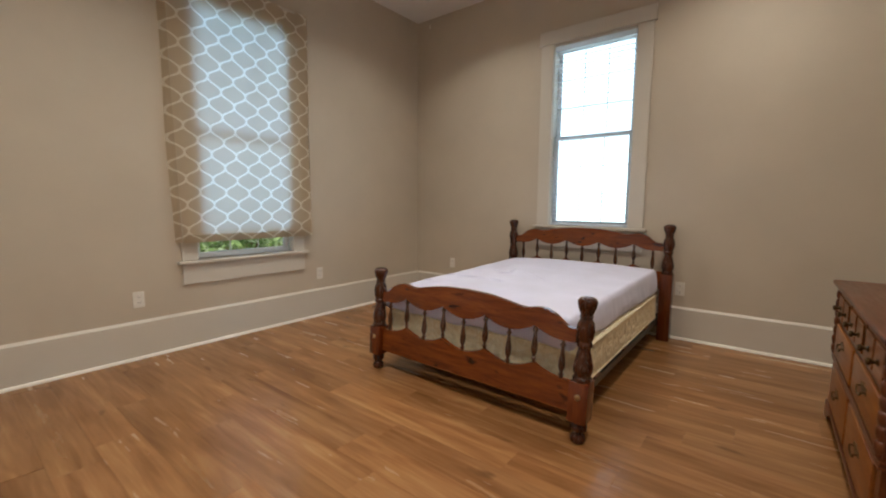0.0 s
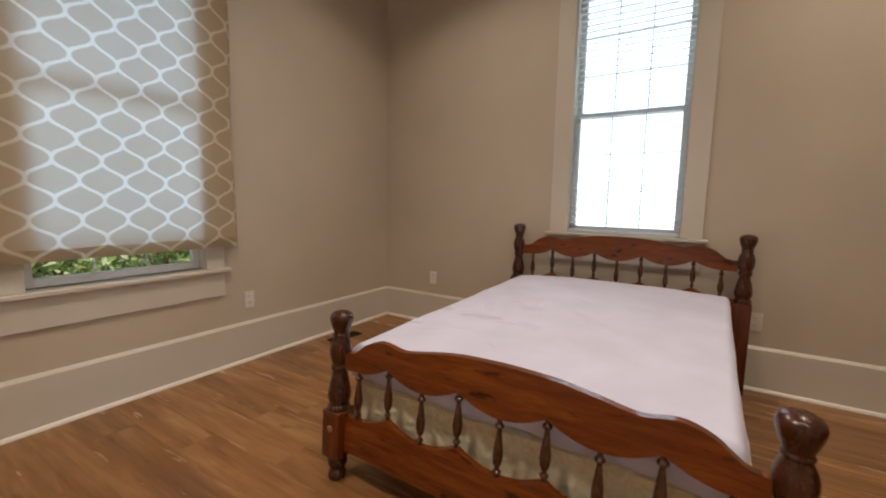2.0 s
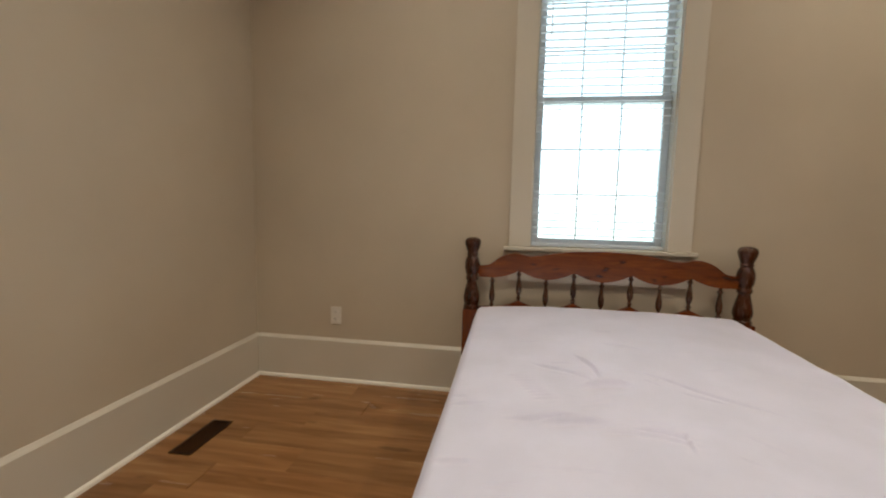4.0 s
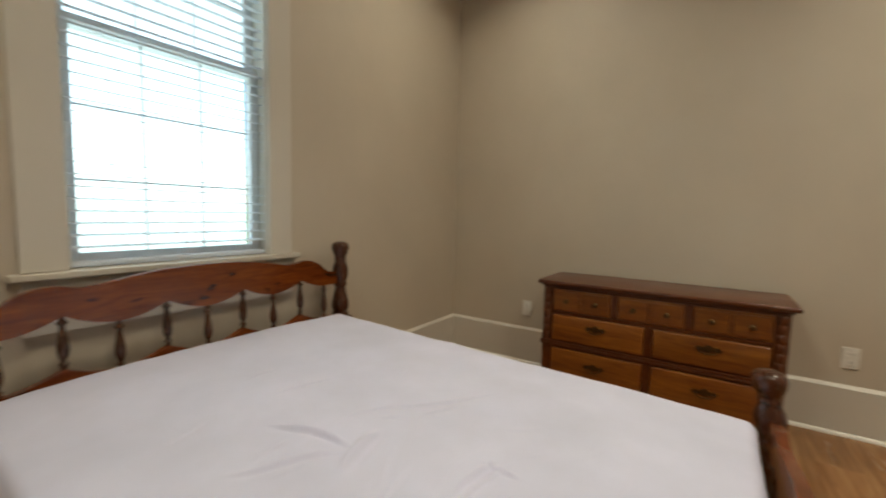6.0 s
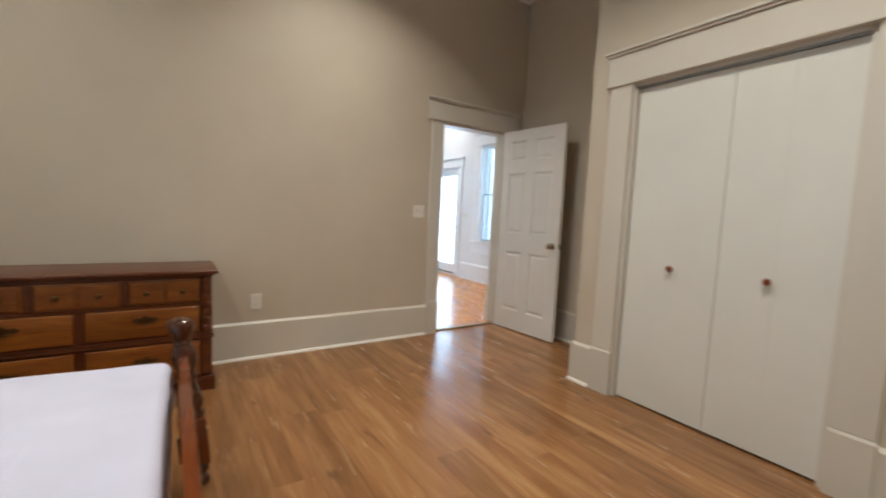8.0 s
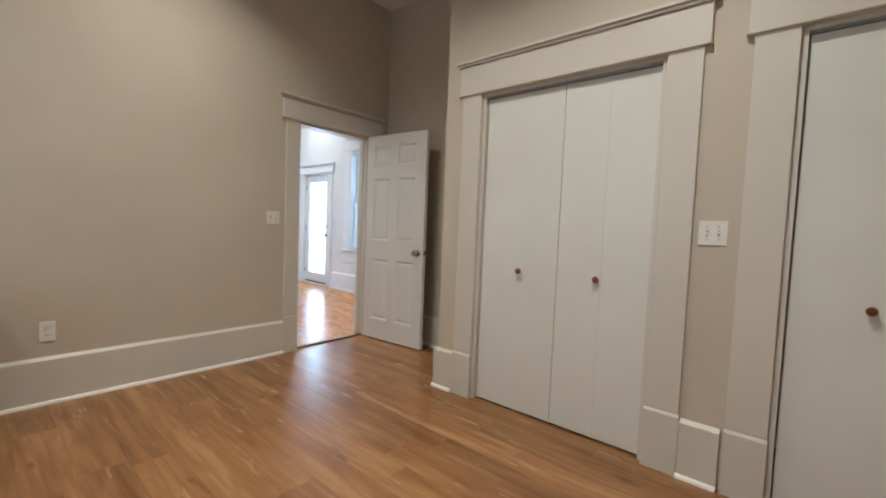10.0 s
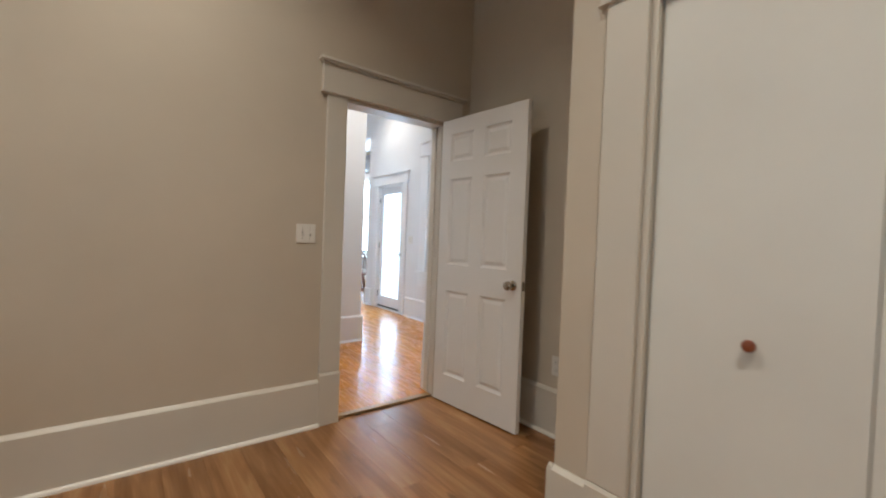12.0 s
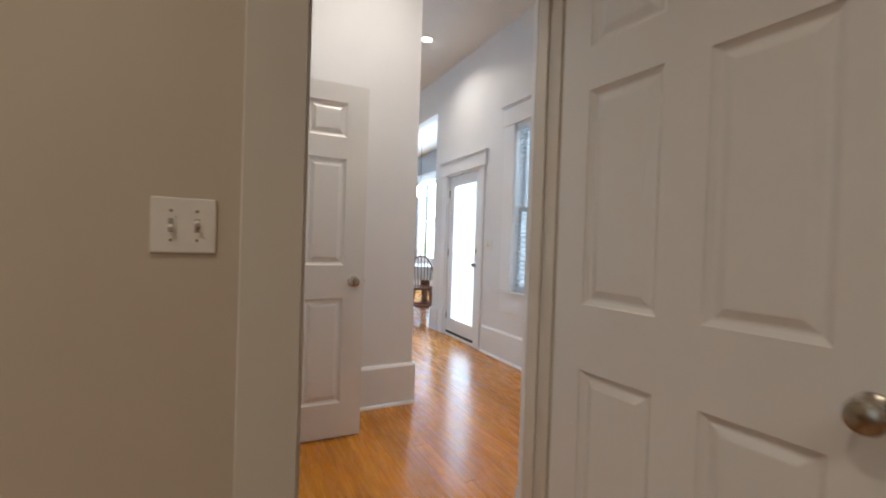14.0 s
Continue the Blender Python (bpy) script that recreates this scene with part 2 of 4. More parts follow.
def shade_material(period, rise):
    """Translucent taupe linen with a woven white ogee lattice."""
    k = Nodes("ogee_lattice_linen")
    co = k.tree.nodes.new("ShaderNodeSeparateXYZ")
    k.put(co.inputs[0], k.coords())
    wob = k.math('MULTIPLY_ADD', k.noise(k.coords(), 60, 2), 0.10, -0.05)
    u = k.math('ADD', k.math('DIVIDE', k.math('SUBTRACT', co.outputs["X"], 0.0175), period / 2), wob)
    ph = k.math('MULTIPLY', k.math('SUBTRACT', co.outputs["Z"], 0.134), 2 * math.pi / rise)
    c = k.math('MULTIPLY_ADD', k.math('COSINE', ph), 0.53, k.math('MULTIPLY', k.math('COSINE', k.math('MULTIPLY', ph, 3.0)), -0.03))
    s = k.math('SINE', ph)

    def near(v):
        m = k.tree.nodes.new("ShaderNodeMath")
        m.operation = 'FLOORED_MODULO'
        k.put(m.inputs[0], k.math('ADD', v, 1.0))
        m.inputs[1].default_value = 2.0
        return k.math('ABSOLUTE', k.math('SUBTRACT', m.outputs[0], 1.0))

    d = k.math('MINIMUM', near(k.math('SUBTRACT', u, c)), near(k.math('ADD', k.math('SUBTRACT', u, 1.0), c)))
    slope = k.math('MULTIPLY', s, math.pi / 2 * period / rise)
    d = k.math('DIVIDE', d, k.math('SQRT', k.math('MULTIPLY_ADD', slope, slope, 1.0)))
    line = k.ramp(d, [(0.062, (1, 1, 1)), (0.105, (0, 0, 0))])
    weave = k.noise(k.coords((300, 300, 300)), 1.0, 2)
    col = k.mix(line, k.ramp(weave, [(0.3, (0.66, 0.50, 0.32)), (0.7, (0.80, 0.62, 0.41))]), (0.92, 0.82, 0.66))
    diff = k.node("ShaderNodeBsdfDiffuse")
    tran = k.node("ShaderNodeBsdfTranslucent")
    k.put(diff.inputs["Color"], col)
    k.put(tran.inputs["Color"], k.mix(line, (0.45, 0.44, 0.408), (0.75, 0.77, 0.77)))
    mx = k.node("ShaderNodeMixShader", Fac=0.5)
    k.put(mx.inputs[1], diff.outputs[0])
    k.put(mx.inputs[2], tran.outputs[0])
    out = k.tree.nodes["Material Output"]
    k.tree.links.new(mx.outputs[0], out.inputs["Surface"])
    return k.mat


def leaf_material():
    k = Nodes("shrub_leaf")
    rnd = k.tree.nodes.new("ShaderNodeNewGeometry").outputs["Random Per Island"]
    # paler than real foliage: sunlit brightness and highlights are put into the leaf colours
    col = k.ramp(rnd, [(0.0, (0.16, 0.26, 0.08)), (0.5, (0.40, 0.52, 0.22)), (1.0, (0.80, 0.84, 0.66))])
    diff = k.node("ShaderNodeBsdfDiffuse")
    tran = k.node("ShaderNodeBsdfTranslucent")
    k.put(diff.inputs["Color"], col)
    k.put(tran.inputs["Color"], col)
    mx = k.node("ShaderNodeMixShader", Fac=0.45)
    k.put(mx.inputs[1], diff.outputs[0])
    k.put(mx.inputs[2], tran.outputs[0])
    k.tree.links.new(mx.outputs[0], k.tree.nodes["Material Output"].inputs["Surface"])
    return k.mat


def ground_material():
    k = Nodes("lawn_ground")
    co = k.coords()
    k.set("Base Color", k.ramp(k.noise(co, 1.3, 8), [(0.3, (0.10, 0.15, 0.04)), (0.7, (0.26, 0.30, 0.11))]))
    k.set("Roughness", 0.9)
    k.bump(k.noise(co, 30, 4), 0.6, 0.03)
    return k.mat


GLASS = glass_material()
SHEET = cloth_material("white_sheet_cotton", (0.665, 0.668, 0.835), 900)
QUILT = quilted_material()
SHADE = shade_material(0.200, 0.2025)
LEAF = leaf_material()
GROUND = ground_material()
BULB = lit_material("warm_lamp_lens", (1.0, 0.86, 0.68), 6.0)
GLOBE = lit_material("white_globe_lamp", (1.0, 0.95, 0.88), 5.0)
TABLECLOTH = cloth_material("white_tablecloth", (0.75, 0.74, 0.72), 600)


# ---------------------------------------------------------------- makers
def part(name, bm, mat, parent=None, label="", smooth=False):
    """Link a bmesh as one mesh object, under a thing or a part."""
    mesh = bpy.data.meshes.new(name)
    bmesh.ops.recalc_face_normals(bm, faces=bm.faces)
    bm.to_mesh(mesh)
    bm.free()
    mesh.materials.append(mat)
    if smooth:
        mesh.shade_smooth()
        mesh.set_sharp_from_angle(angle=radians(40))
    ob = new(name, mesh)
    if parent is not None:
        ob.parent = parent
    if label:
        ob["label"] = label
    return ob


def thing(name, m, label, category, group="", kind=""):
    ob = new(name)
    ob.empty_display_size = 0.1
    ob.matrix_world = m
    return tagged(ob, label, category, group, kind)


def box(*boxes, bevel=0.0, seg=1):
    """One bmesh of boxes (x0, x1, y0, y1, z0, z1)."""
    bm = bmesh.new()
    for x0, x1, y0, y1, z0, z1 in boxes:
        x0, x1 = min(x0, x1), max(x0, x1)
        y0, y1 = min(y0, y1), max(y0, y1)
        z0, z1 = min(z0, z1), max(z0, z1)
        m = Matrix.Translation(((x0 + x1) / 2, (y0 + y1) / 2, (z0 + z1) / 2)) @ Matrix.Diagonal((x1 - x0, y1 - y0, z1 - z0, 1))
        bmesh.ops.create_cube(bm, size=1.0, matrix=m)
    if bevel:
        bmesh.ops.bevel(bm, geom=list(bm.edges), offset=bevel, segments=seg, affect='EDGES', profile=0.5)
    return bm


def lathe(profile, seg=24, bm=None, m=None, caps=True):
    """Turn a profile of (radius, height) round z."""
    bm = bm or bmesh.new()
    m = m or Matrix.Identity(4)
    rings = []
    for r, z in profile:
        rings.append([bm.verts.new(m @ Vector((r * math.cos(2 * math.pi * i / seg), r * math.sin(2 * math.pi * i / seg), z))) for i in range(seg)])
    for a, b in zip(rings, rings[1:]):
        for i in range(seg):
            bm.faces.new((a[i], a[(i + 1) % seg], b[(i + 1) % seg], b[i]))
    if caps:
        bm.faces.new(rings[0][::-1])
        bm.faces.new(rings[-1])
    return bm


def smooth_profile(points, n=6):
    """A Catmull-Rom run through the points."""
    out = []
    p = [points[0]] + list(points) + [points[-1]]
    for i in range(1, len(p) - 2):
        for j in range(n):
            t = j / n
            out.append(tuple(0.5 * (2 * p[i][k] + (p[i + 1][k] - p[i - 1][k]) * t + (2 * p[i - 1][k] - 5 * p[i][k] + 4 * p[i + 1][k] - p[i + 2][k]) * t * t
                                    + (3 * p[i][k] - p[i - 1][k] - 3 * p[i + 1][k] + p[i + 2][k]) * t ** 3) for k in range(2)))
    out.append(tuple(points[-1]))
    return out


def board(top, bottom, y0, y1, bevel=0.004):
    """A shaped board between two edge lines (x, z) that share their x."""
    bm = bmesh.new()
    rows = []
    for y in (y0, y1):
        rows.append(([bm.verts.new((x, y, z)) for x, z in top], [bm.verts.new((x, y, z)) for x, z in bottom]))
    (t0, b0), (t1, b1) = rows
    for i in range(len(top) - 1):
        bm.faces.new((t0[i], t0[i + 1], b0[i + 1], b0[i]))
        bm.faces.new((t1[i], t1[i + 1], b1[i + 1], b1[i]))
        bm.faces.new((t0[i], t0[i + 1], t1[i + 1], t1[i]))
        bm.faces.new((b0[i], b0[i + 1], b1[i + 1], b1[i]))
    for i in (0, -1):
        bm.faces.new((t0[i], b0[i], b1[i], t1[i]))
    if bevel:
        sharp = [e for e in bm.edges if len(e.link_faces) == 2 and e.calc_face_angle(0) > 0.9]
        bmesh.ops.bevel(bm, geom=sharp, offset=bevel, segments=2, affect='EDGES', profile=0.5)
    return bm


def tube(points, radius, seg=8, bm=None):
    """A round bar along a line of points."""
    bm = bm or bmesh.new()
    pts = [Vector(p) for p in points]
    rings = []
    for i, p in enumerate(pts):
        d = (pts[min(i + 1, len(pts) - 1)] - pts[max(i - 1, 0)]).normalized()
        q = d.to_track_quat('Z', 'Y').to_matrix()
        r = radius[i] if isinstance(radius, (list, tuple)) else radius
        rings.append([bm.verts.new(p + q @ Vector((r * math.cos(2 * math.pi * k / seg), r * math.sin(2 * math.pi * k / seg), 0))) for k in range(seg)])
    for a, b in zip(rings, rings[1:]):
        for k in range(seg):
            bm.faces.new((a[k], a[(k + 1) % seg], b[(k + 1) % seg], b[k]))
    bm.faces.new(rings[0][::-1])
    bm.faces.new(rings[-1])
    return bm


def wall(name, axis, face, back, lo, hi, top, mat, holes=(), label=""):
    """A wall with openings (a0, a1, z0, z1). axis: the way along which it runs."""
    cuts = sorted({lo, hi, *[h[0] for h in holes], *[h[1] for h in holes]})
    boxes = []
    for a, b in zip(cuts, cuts[1:]):
        spans = [(0.0, top)]
        for h0, h1, z0, z1 in holes:
            if h0 <= a + 1e-6 and h1 >= b - 1e-6:
                spans = [s for p, q in spans for s in ((p, min(q, z0)), (max(p, z1), q)) if s[1] - s[0] > 1e-4]
        for p, q in spans:
            boxes.append((a, b, face, back, p, q) if axis == 'x' else (face, back, a, b, p, q))
    bm = box(*boxes)
    bmesh.ops.remove_doubles(bm, verts=bm.verts, dist=1e-5)
    ob = part(name, bm, mat)
    return tagged(ob, label, "wall", kind="structure")


# ---------------------------------------------------------------- the shell
TOP = 3.41
WEST, EAST, NORTH, CLOSETY, NOOKY, HALLY = -3.445, 1.0, 3.9, -0.63, -1.35, -2.62
NOOKX = -0.448
NWIN = (-1.616, -0.835, 0.955, 2.75)
WWIN = (1.205, 2.065, 0.70, 2.75)
DOORHOLE = (-1.09, -0.325, 0.0, 2.04)
CLO1 = (-1.866, -0.760, 0.0, 2.05)
CLO2 = (-3.322, -2.362, 0.0, 2.05)
HWIN = (2.49, 3.31, 0.72, 2.35)
HDOOR = (3.955, 4.735, 0.0, 2.03)

wall("wall_north", 'x', NORTH, NORTH + 0.15, WEST - 0.15, EAST + 0.12, TOP, WALL, [NWIN], "greige painted bedroom wall with one tall window")
wall("wall_west", 'y', WEST, WEST - 0.15, NOOKY - 0.15, NORTH, TOP, WALL, [WWIN], "greige painted bedroom wall with a shaded window")
wall("wall_east", 'y', EAST, EAST + 0.12, NOOKY - 0.15, NORTH, TOP, WALL, [DOORHOLE], "greige painted bedroom wall with an open doorway")
wall("wall_closet", 'x', CLOSETY, CLOSETY - 0.12, WEST, NOOKX, TOP, WALL, [CLO1, CLO2], "greige painted wall around two folding closets")
wall("wall_nook_side", 'y', NOOKX, NOOKX - 0.10, NOOKY, CLOSETY - 0.12, TOP, WALL, (), "greige painted end of the closet wall")
wall("wall_south", 'x', NOOKY, NOOKY - 0.15, WEST, EAST, TOP, WALL, (), "greige painted wall behind the open door")

# the hall and the rooms past it
HX = EAST + 0.12
wall("wall_hall_west", 'y', HX + 0.004, HX + 0.014, HALLY, 0.0, TOP, HALLWALL, [DOORHOLE], "white painted hall side of the doorway wall")
wall("wall_hall_corner", 'y', EAST, HX, HALLY, NOOKY - 0.15, TOP, HALLWALL, (), "white painted hall wall")
wall("wall_hall_south", 'x', HALLY, HALLY - 0.15, EAST, 5.10, TOP, HALLWALL, [HWIN, HDOOR], "white painted hall wall with a glazed door and a window")
wall("wall_hall_north", 'x', -0.02, 0.10, HX + 0.014, 2.75, TOP, HALLWALL, (), "white painted hall wall beside an open door")
wall("wall_partition", 'y', 2.75, 2.90, -1.35, 0.10, TOP, HALLWALL, (), "white painted partition end in the hall")
wall("wall_living_north", 'x', 2.4, 2.55, 2.90, 11.0, TOP, HALLWALL, (), "white painted far wall")
wall("wall_living_west", 'y', 2.75, 2.90, 0.10, 2.55, TOP, HALLWALL, (), "white painted wall")
wall("wall_living_east", 'y', 11.0, 11.15, -4.60, 2.55, TOP, HALLWALL, (), "white painted far end wall")
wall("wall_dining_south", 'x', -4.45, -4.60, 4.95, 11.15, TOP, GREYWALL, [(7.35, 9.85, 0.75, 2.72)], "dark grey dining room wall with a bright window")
wall("wall_dining_west", 'y', 5.10, 4.95, -4.45, HALLY - 0.15, TOP, HALLWALL, (), "white painted dining room wall")
hdr = box((5.10, 11.0, HALLY, HALLY - 0.15, 2.93, TOP))
tagged(part("beam_dining", hdr, HALLWALL), "white painted header over a wide opening", "beam", kind="structure")

tagged(part("ceiling", box((WEST - 0.15, 11.2, -4.65, NORTH + 0.15, TOP, TOP + 0.2)), CEILING), "flat white painted ceiling", "ceiling", kind="structure")
sub = box((WEST - 0.15, EAST + 0.05, NOOKY - 0.15, NORTH + 0.15, -0.2, -0.006))
floor_bed = tagged(part("floor", sub, DARKGAP), "brown wood-look plank floor in the bedroom", "floor", kind="structure")
sub = box((EAST + 0.05, 11.2, -4.65, NORTH + 0.15, -0.2, 0.006))
floor_hall = tagged(part("floor_hall", sub, DARKGAP), "glossy orange oak strip floor in the hall", "floor", kind="structure")
gr = bmesh.new()
bmesh.ops.create_grid(gr, x_segments=8, y_segments=8, size=400, matrix=Matrix.Translation((0, 0, -0.6)))
tagged(part("ground", gr, GROUND), "grassy ground around the house", "ground", kind="structure")
found = box((WEST - 0.15, 11.2, -4.65, NORTH + 0.15, -0.6, -0.2))
tagged(part("foundation", found, SIDING), "pale foundation below the floors", "foundation", kind="structure")


def profile_run(profile, a, b, normal, z0=0.0):
    """A moulding: a closed line of (depth from the wall, height), drawn along the wall from a to b."""
    bm = bmesh.new()
    rings = []
    for x, y in (a, b):
        rings.append([bm.verts.new((x + normal[0] * d, y + normal[1] * d, z0 + z)) for d, z in profile])
    n = len(profile)
    for i in range(n):
        bm.faces.new((rings[0][i], rings[0][(i + 1) % n], rings[1][(i + 1) % n], rings[1][i]))
    bm.faces.new(rings[0][::-1])
    bm.faces.new(rings[1])
    return bm


def skirting(name, a, b, normal, mat, shoe, height=0.287, z0=0.0):
    """Tall board with a sloped, eased top and a quarter-round at the floor, from a to b."""
    t, s = 0.022, 0.016
    line = [(0, 0), (t, 0), (t, height - 0.018), (t - 0.002, height - 0.015), (0.007, height - 0.002), (0.004, height), (0, height)]
    ob = tagged(part(name, profile_run(line, a, b, normal, z0), mat), "tall painted baseboard with an eased top edge", "baseboard", kind="structure")
    q = [(t + 0.001, 0)] + [(t + 0.001 + s * math.cos(u), 0.020 * math.sin(u)) for u in [math.pi / 2 * k / 6 for k in range(7)]]
    part("shoe_molding", profile_run(q, a, b, normal, z0), shoe, ob, "white quarter-round at the floor", True)
    return ob


P0, P1 = -0.20, -1.22   # casing outer edges of the east doorway
skirting("baseboard_north", (WEST + 0.02, NORTH), (EAST - 0.02, NORTH), (0, -1), TRIM, SHOE)
skirting("baseboard_west", (WEST, CLOSETY), (WEST, NORTH - 0.0), (1, 0), TRIM, SHOE)
skirting("baseboard_east", (EAST, P0 + 0.003), (EAST, NORTH - 0.0), (-1, 0), TRIM, SHOE)
skirting("baseboard_nook_east", (EAST, NOOKY), (EAST, P1 - 0.003), (-1, 0), TRIM, SHOE)
skirting("baseboard_nook", (NOOKX, NOOKY), (EAST - 0.02, NOOKY), (0, 1), TRIM, SHOE)
skirting("baseboard_nook_side", (NOOKX, NOOKY + 0.02), (NOOKX, CLOSETY + 0.02), (1, 0), TRIM, SHOE)
skirting("baseboard_closet_east", (-0.602, CLOSETY), (NOOKX + 0.02, CLOSETY), (0, 1), TRIM, SHOE)
skirting("baseboard_closet_middle", (-2.190, CLOSETY), (-2.024, CLOSETY), (0, 1), TRIM, SHOE)
skirting("baseboard_hall_south", (HX + 0.014, HALLY), (3.80, HALLY), (0, 1), HALLTRIM, HALLTRIM, z0=0.015)
skirting("baseboard_hall_end", (4.90, HALLY), (5.10, HALLY), (0, 1), HALLTRIM, HALLTRIM, z0=0.015)
skirting("baseboard_hall_return", (5.10, HALLY - 0.15), (5.10, HALLY + 0.02), (1, 0), HALLTRIM, HALLTRIM, z0=0.015)
skirting("baseboard_partition", (2.75, -1.37), (2.75, -0.02), (-1, 0), HALLTRIM, HALLTRIM, z0=0.015)
skirting("baseboard_partition_end", (2.75, -1.35), (2.90, -1.35), (0, -1), HALLTRIM, HALLTRIM, z0=0.015)
skirting("baseboard_dining", (5.10, -4.45), (11.0, -4.45), (0, 1), HALLTRIM, HALLTRIM, z0=0.015)


# ---------------------------------------------------------------- trim, windows, doors
# Local frame on a wall: x to the right as seen from the room, y into the wall, z up.
def on_wall(wall_name, u):
    return {"north": pose(u, NORTH, 0), "east": pose(EAST, u, 0, rz=-90), "west": pose(WEST, u, 0, rz=90),
            "closet": pose(u, CLOSETY, 0, rz=180), "hall": pose(u, HALLY, 0, rz=180), "nook": pose(u, NOOKY, 0, rz=180),
            "dining": pose(u, -4.45, 0, rz=180)}[wall_name]


def casing(parent, w, z0, z1, wide, mat, head_h, over, cap=True, plinth=0.0, depth=0.12, base=0.0, lining=0.018):
    """Flat side casings, a taller head board and a small cornice, round an opening of width w."""
    h = w / 2
    for s in (-1, 1):
        part("side_casing", box((s * h, s * (h + wide), -0.020, 0, z0 + (plinth or 0), z1 + 0.012), bevel=0.003), mat, parent)
        if plinth:
            q = z0 + plinth - 0.001
            line = [(0, base), (0.028, base), (0.028, q - 0.014), (0.026, q - 0.011), (0.020, q), (0, q)]
            part("plinth_block", profile_run(line, (s * (h - 0.001), 0), (s * (h + wide + 0.002), 0), (0, -1)), mat, parent)
        part("jamb", box((s * (h - lining), s * h, 0.002, depth, z0, z1), bevel=0.001), mat, parent)
    part("head_jamb", box((-h, h, 0.002, depth, z1 - 0.016, z1), bevel=0.001), mat, parent)
    e = h + wide + over
    part("head_board", box((-e, e, -0.027, 0, z1 + 0.013, z1 + 0.013 + head_h), bevel=0.003), mat, parent)
    part("head_bead", box((-e - 0.006, e + 0.006, -0.034, 0, z1 + 0.006, z1 + 0.0125), bevel=0.002), mat, parent)
    if cap:
        t = z1 + 0.013 + head_h
        part("cornice", box((-e - 0.010, e + 0.010, -0.040, 0, t + 0.001, t + 0.016), (-e - 0.022, e + 0.022, -0.052, 0, t + 0.016, t + 0.034), bevel=0.004, seg=2), mat, parent)


def sash(parent, name, w, z0, z1, y, mat, cols=3, rows=3):
    f = part(name, box((-w / 2, -w / 2 + 0.042, y, y + 0.035, z0, z1), (w / 2 - 0.042, w / 2, y, y + 0.035, z0, z1),
                       (-w / 2 + 0.042, w / 2 - 0.042, y, y + 0.035, z0, z0 + 0.045), (-w / 2 + 0.042, w / 2 - 0.042, y, y + 0.035, z1 - 0.04, z1), bevel=0.003), mat, parent)
    ix0, ix1, iz0, iz1 = -w / 2 + 0.042, w / 2 - 0.042, z0 + 0.045, z1 - 0.04
    for c in range(1, cols):
        x = ix0 + (ix1 - ix0) * c / cols
        part("muntin", box((x - 0.0045, x + 0.0045, y + 0.012, y + 0.023, iz0, iz1), bevel=0.002), mat, f)
    for r in range(1, rows):
        z = iz0 + (iz1 - iz0) * r / rows
        part("muntin", box((ix0, ix1, y + 0.0125, y + 0.0225, z - 0.0045, z + 0.0045), bevel=0.002), mat, f)
    pane = part("pane", box((ix0 - 0.004, ix1 + 0.004, y + 0.0155, y + 0.0195, iz0 - 0.004, iz1 + 0.004)), GLASS, f, "clear glass")
    pane.visible_shadow = False
    return f


def window(name, m, w, z0, z1, label, mat=TRIM, sashmat=VINYL, cap=False, wide=0.13, head_h=0.125, over=0.018, apron=0.19, depth=0.15):
    ob = thing(name, m, label, "window", kind="structure")
    casing(ob, w, z0, z1, wide, mat, head_h, over, cap, depth=depth, lining=0.006)
    e = w / 2 + wide
    part("sill", box((-e - 0.03, e + 0.03, -0.052, 0.0, z0 - 0.024, z0 - 0.001), (-w / 2, w / 2, 0.0, 0.085, z0 - 0.024, z0 - 0.001), bevel=0.004, seg=2), mat, ob)
    part("apron", box((-e, e, -0.019, 0, z0 - 0.024 - apron, z0 - 0.025), bevel=0.003), mat, ob)
    part("outer_sill", box((-w / 2, w / 2, 0.086, depth + 0.04, z0 - 0.03, z0 + 0.004), bevel=0.004), sashmat, ob)
    zm = (z0 + z1) / 2 - 0.012
    iw = w - 0.013
    sash(ob, "lower_sash", iw, z0 + 0.006, zm + 0.02, 0.062, sashmat)
    sash(ob, "upper_sash", iw, zm - 0.02, z1 - 0.017, 0.100, sashmat)
    return ob


def blind(m, w, z0, z1, label, tilt=4, pitch=0.044):
    """Wide-slat blind hung in the opening, slats nearly flat."""
    ob = thing("window_blind", m, label, "blind")
    part("headrail", box((-w / 2, w / 2, 0.004, 0.052, z1 - 0.048, z1), bevel=0.003), BLIND, ob)
    n = int((z1 - 0.07 - z0) / pitch)
    first = None
    for i in range(n):
        z = z1 - 0.075 - i * pitch
        if first is None:
            bm = box((-w / 2 + 0.003, w / 2 - 0.003, -0.023, 0.023, -0.0008, 0.0008), bevel=0.0005)
            first = part("slat", bm, BLIND, ob)
            s = first
        else:
            s = new("slat", first.data)
            s.parent = ob
        s.matrix_basis = pose(0, 0.028, z, rx=tilt)
    part("bottom_rail", box((-w / 2 + 0.002, w / 2 - 0.002, 0.006, 0.050, z0 + 0.002, z0 + 0.022), bevel=0.005), BLIND, ob)
    for x in (-w * 0.33, 0.0, w * 0.33):
        part("ladder_cord", tube([(x, 0.003, z0 + 0.02), (x, 0.003, z1 - 0.04)], 0.0011, 5), BLIND, ob)
    part("tilt_wand", tube([(-w / 2 + 0.06, -0.004, z1 - 0.05), (-w / 2 + 0.062, -0.008, z1 - 0.55)], 0.0035, 6), BLIND, ob, "thin clear wand")
    return ob


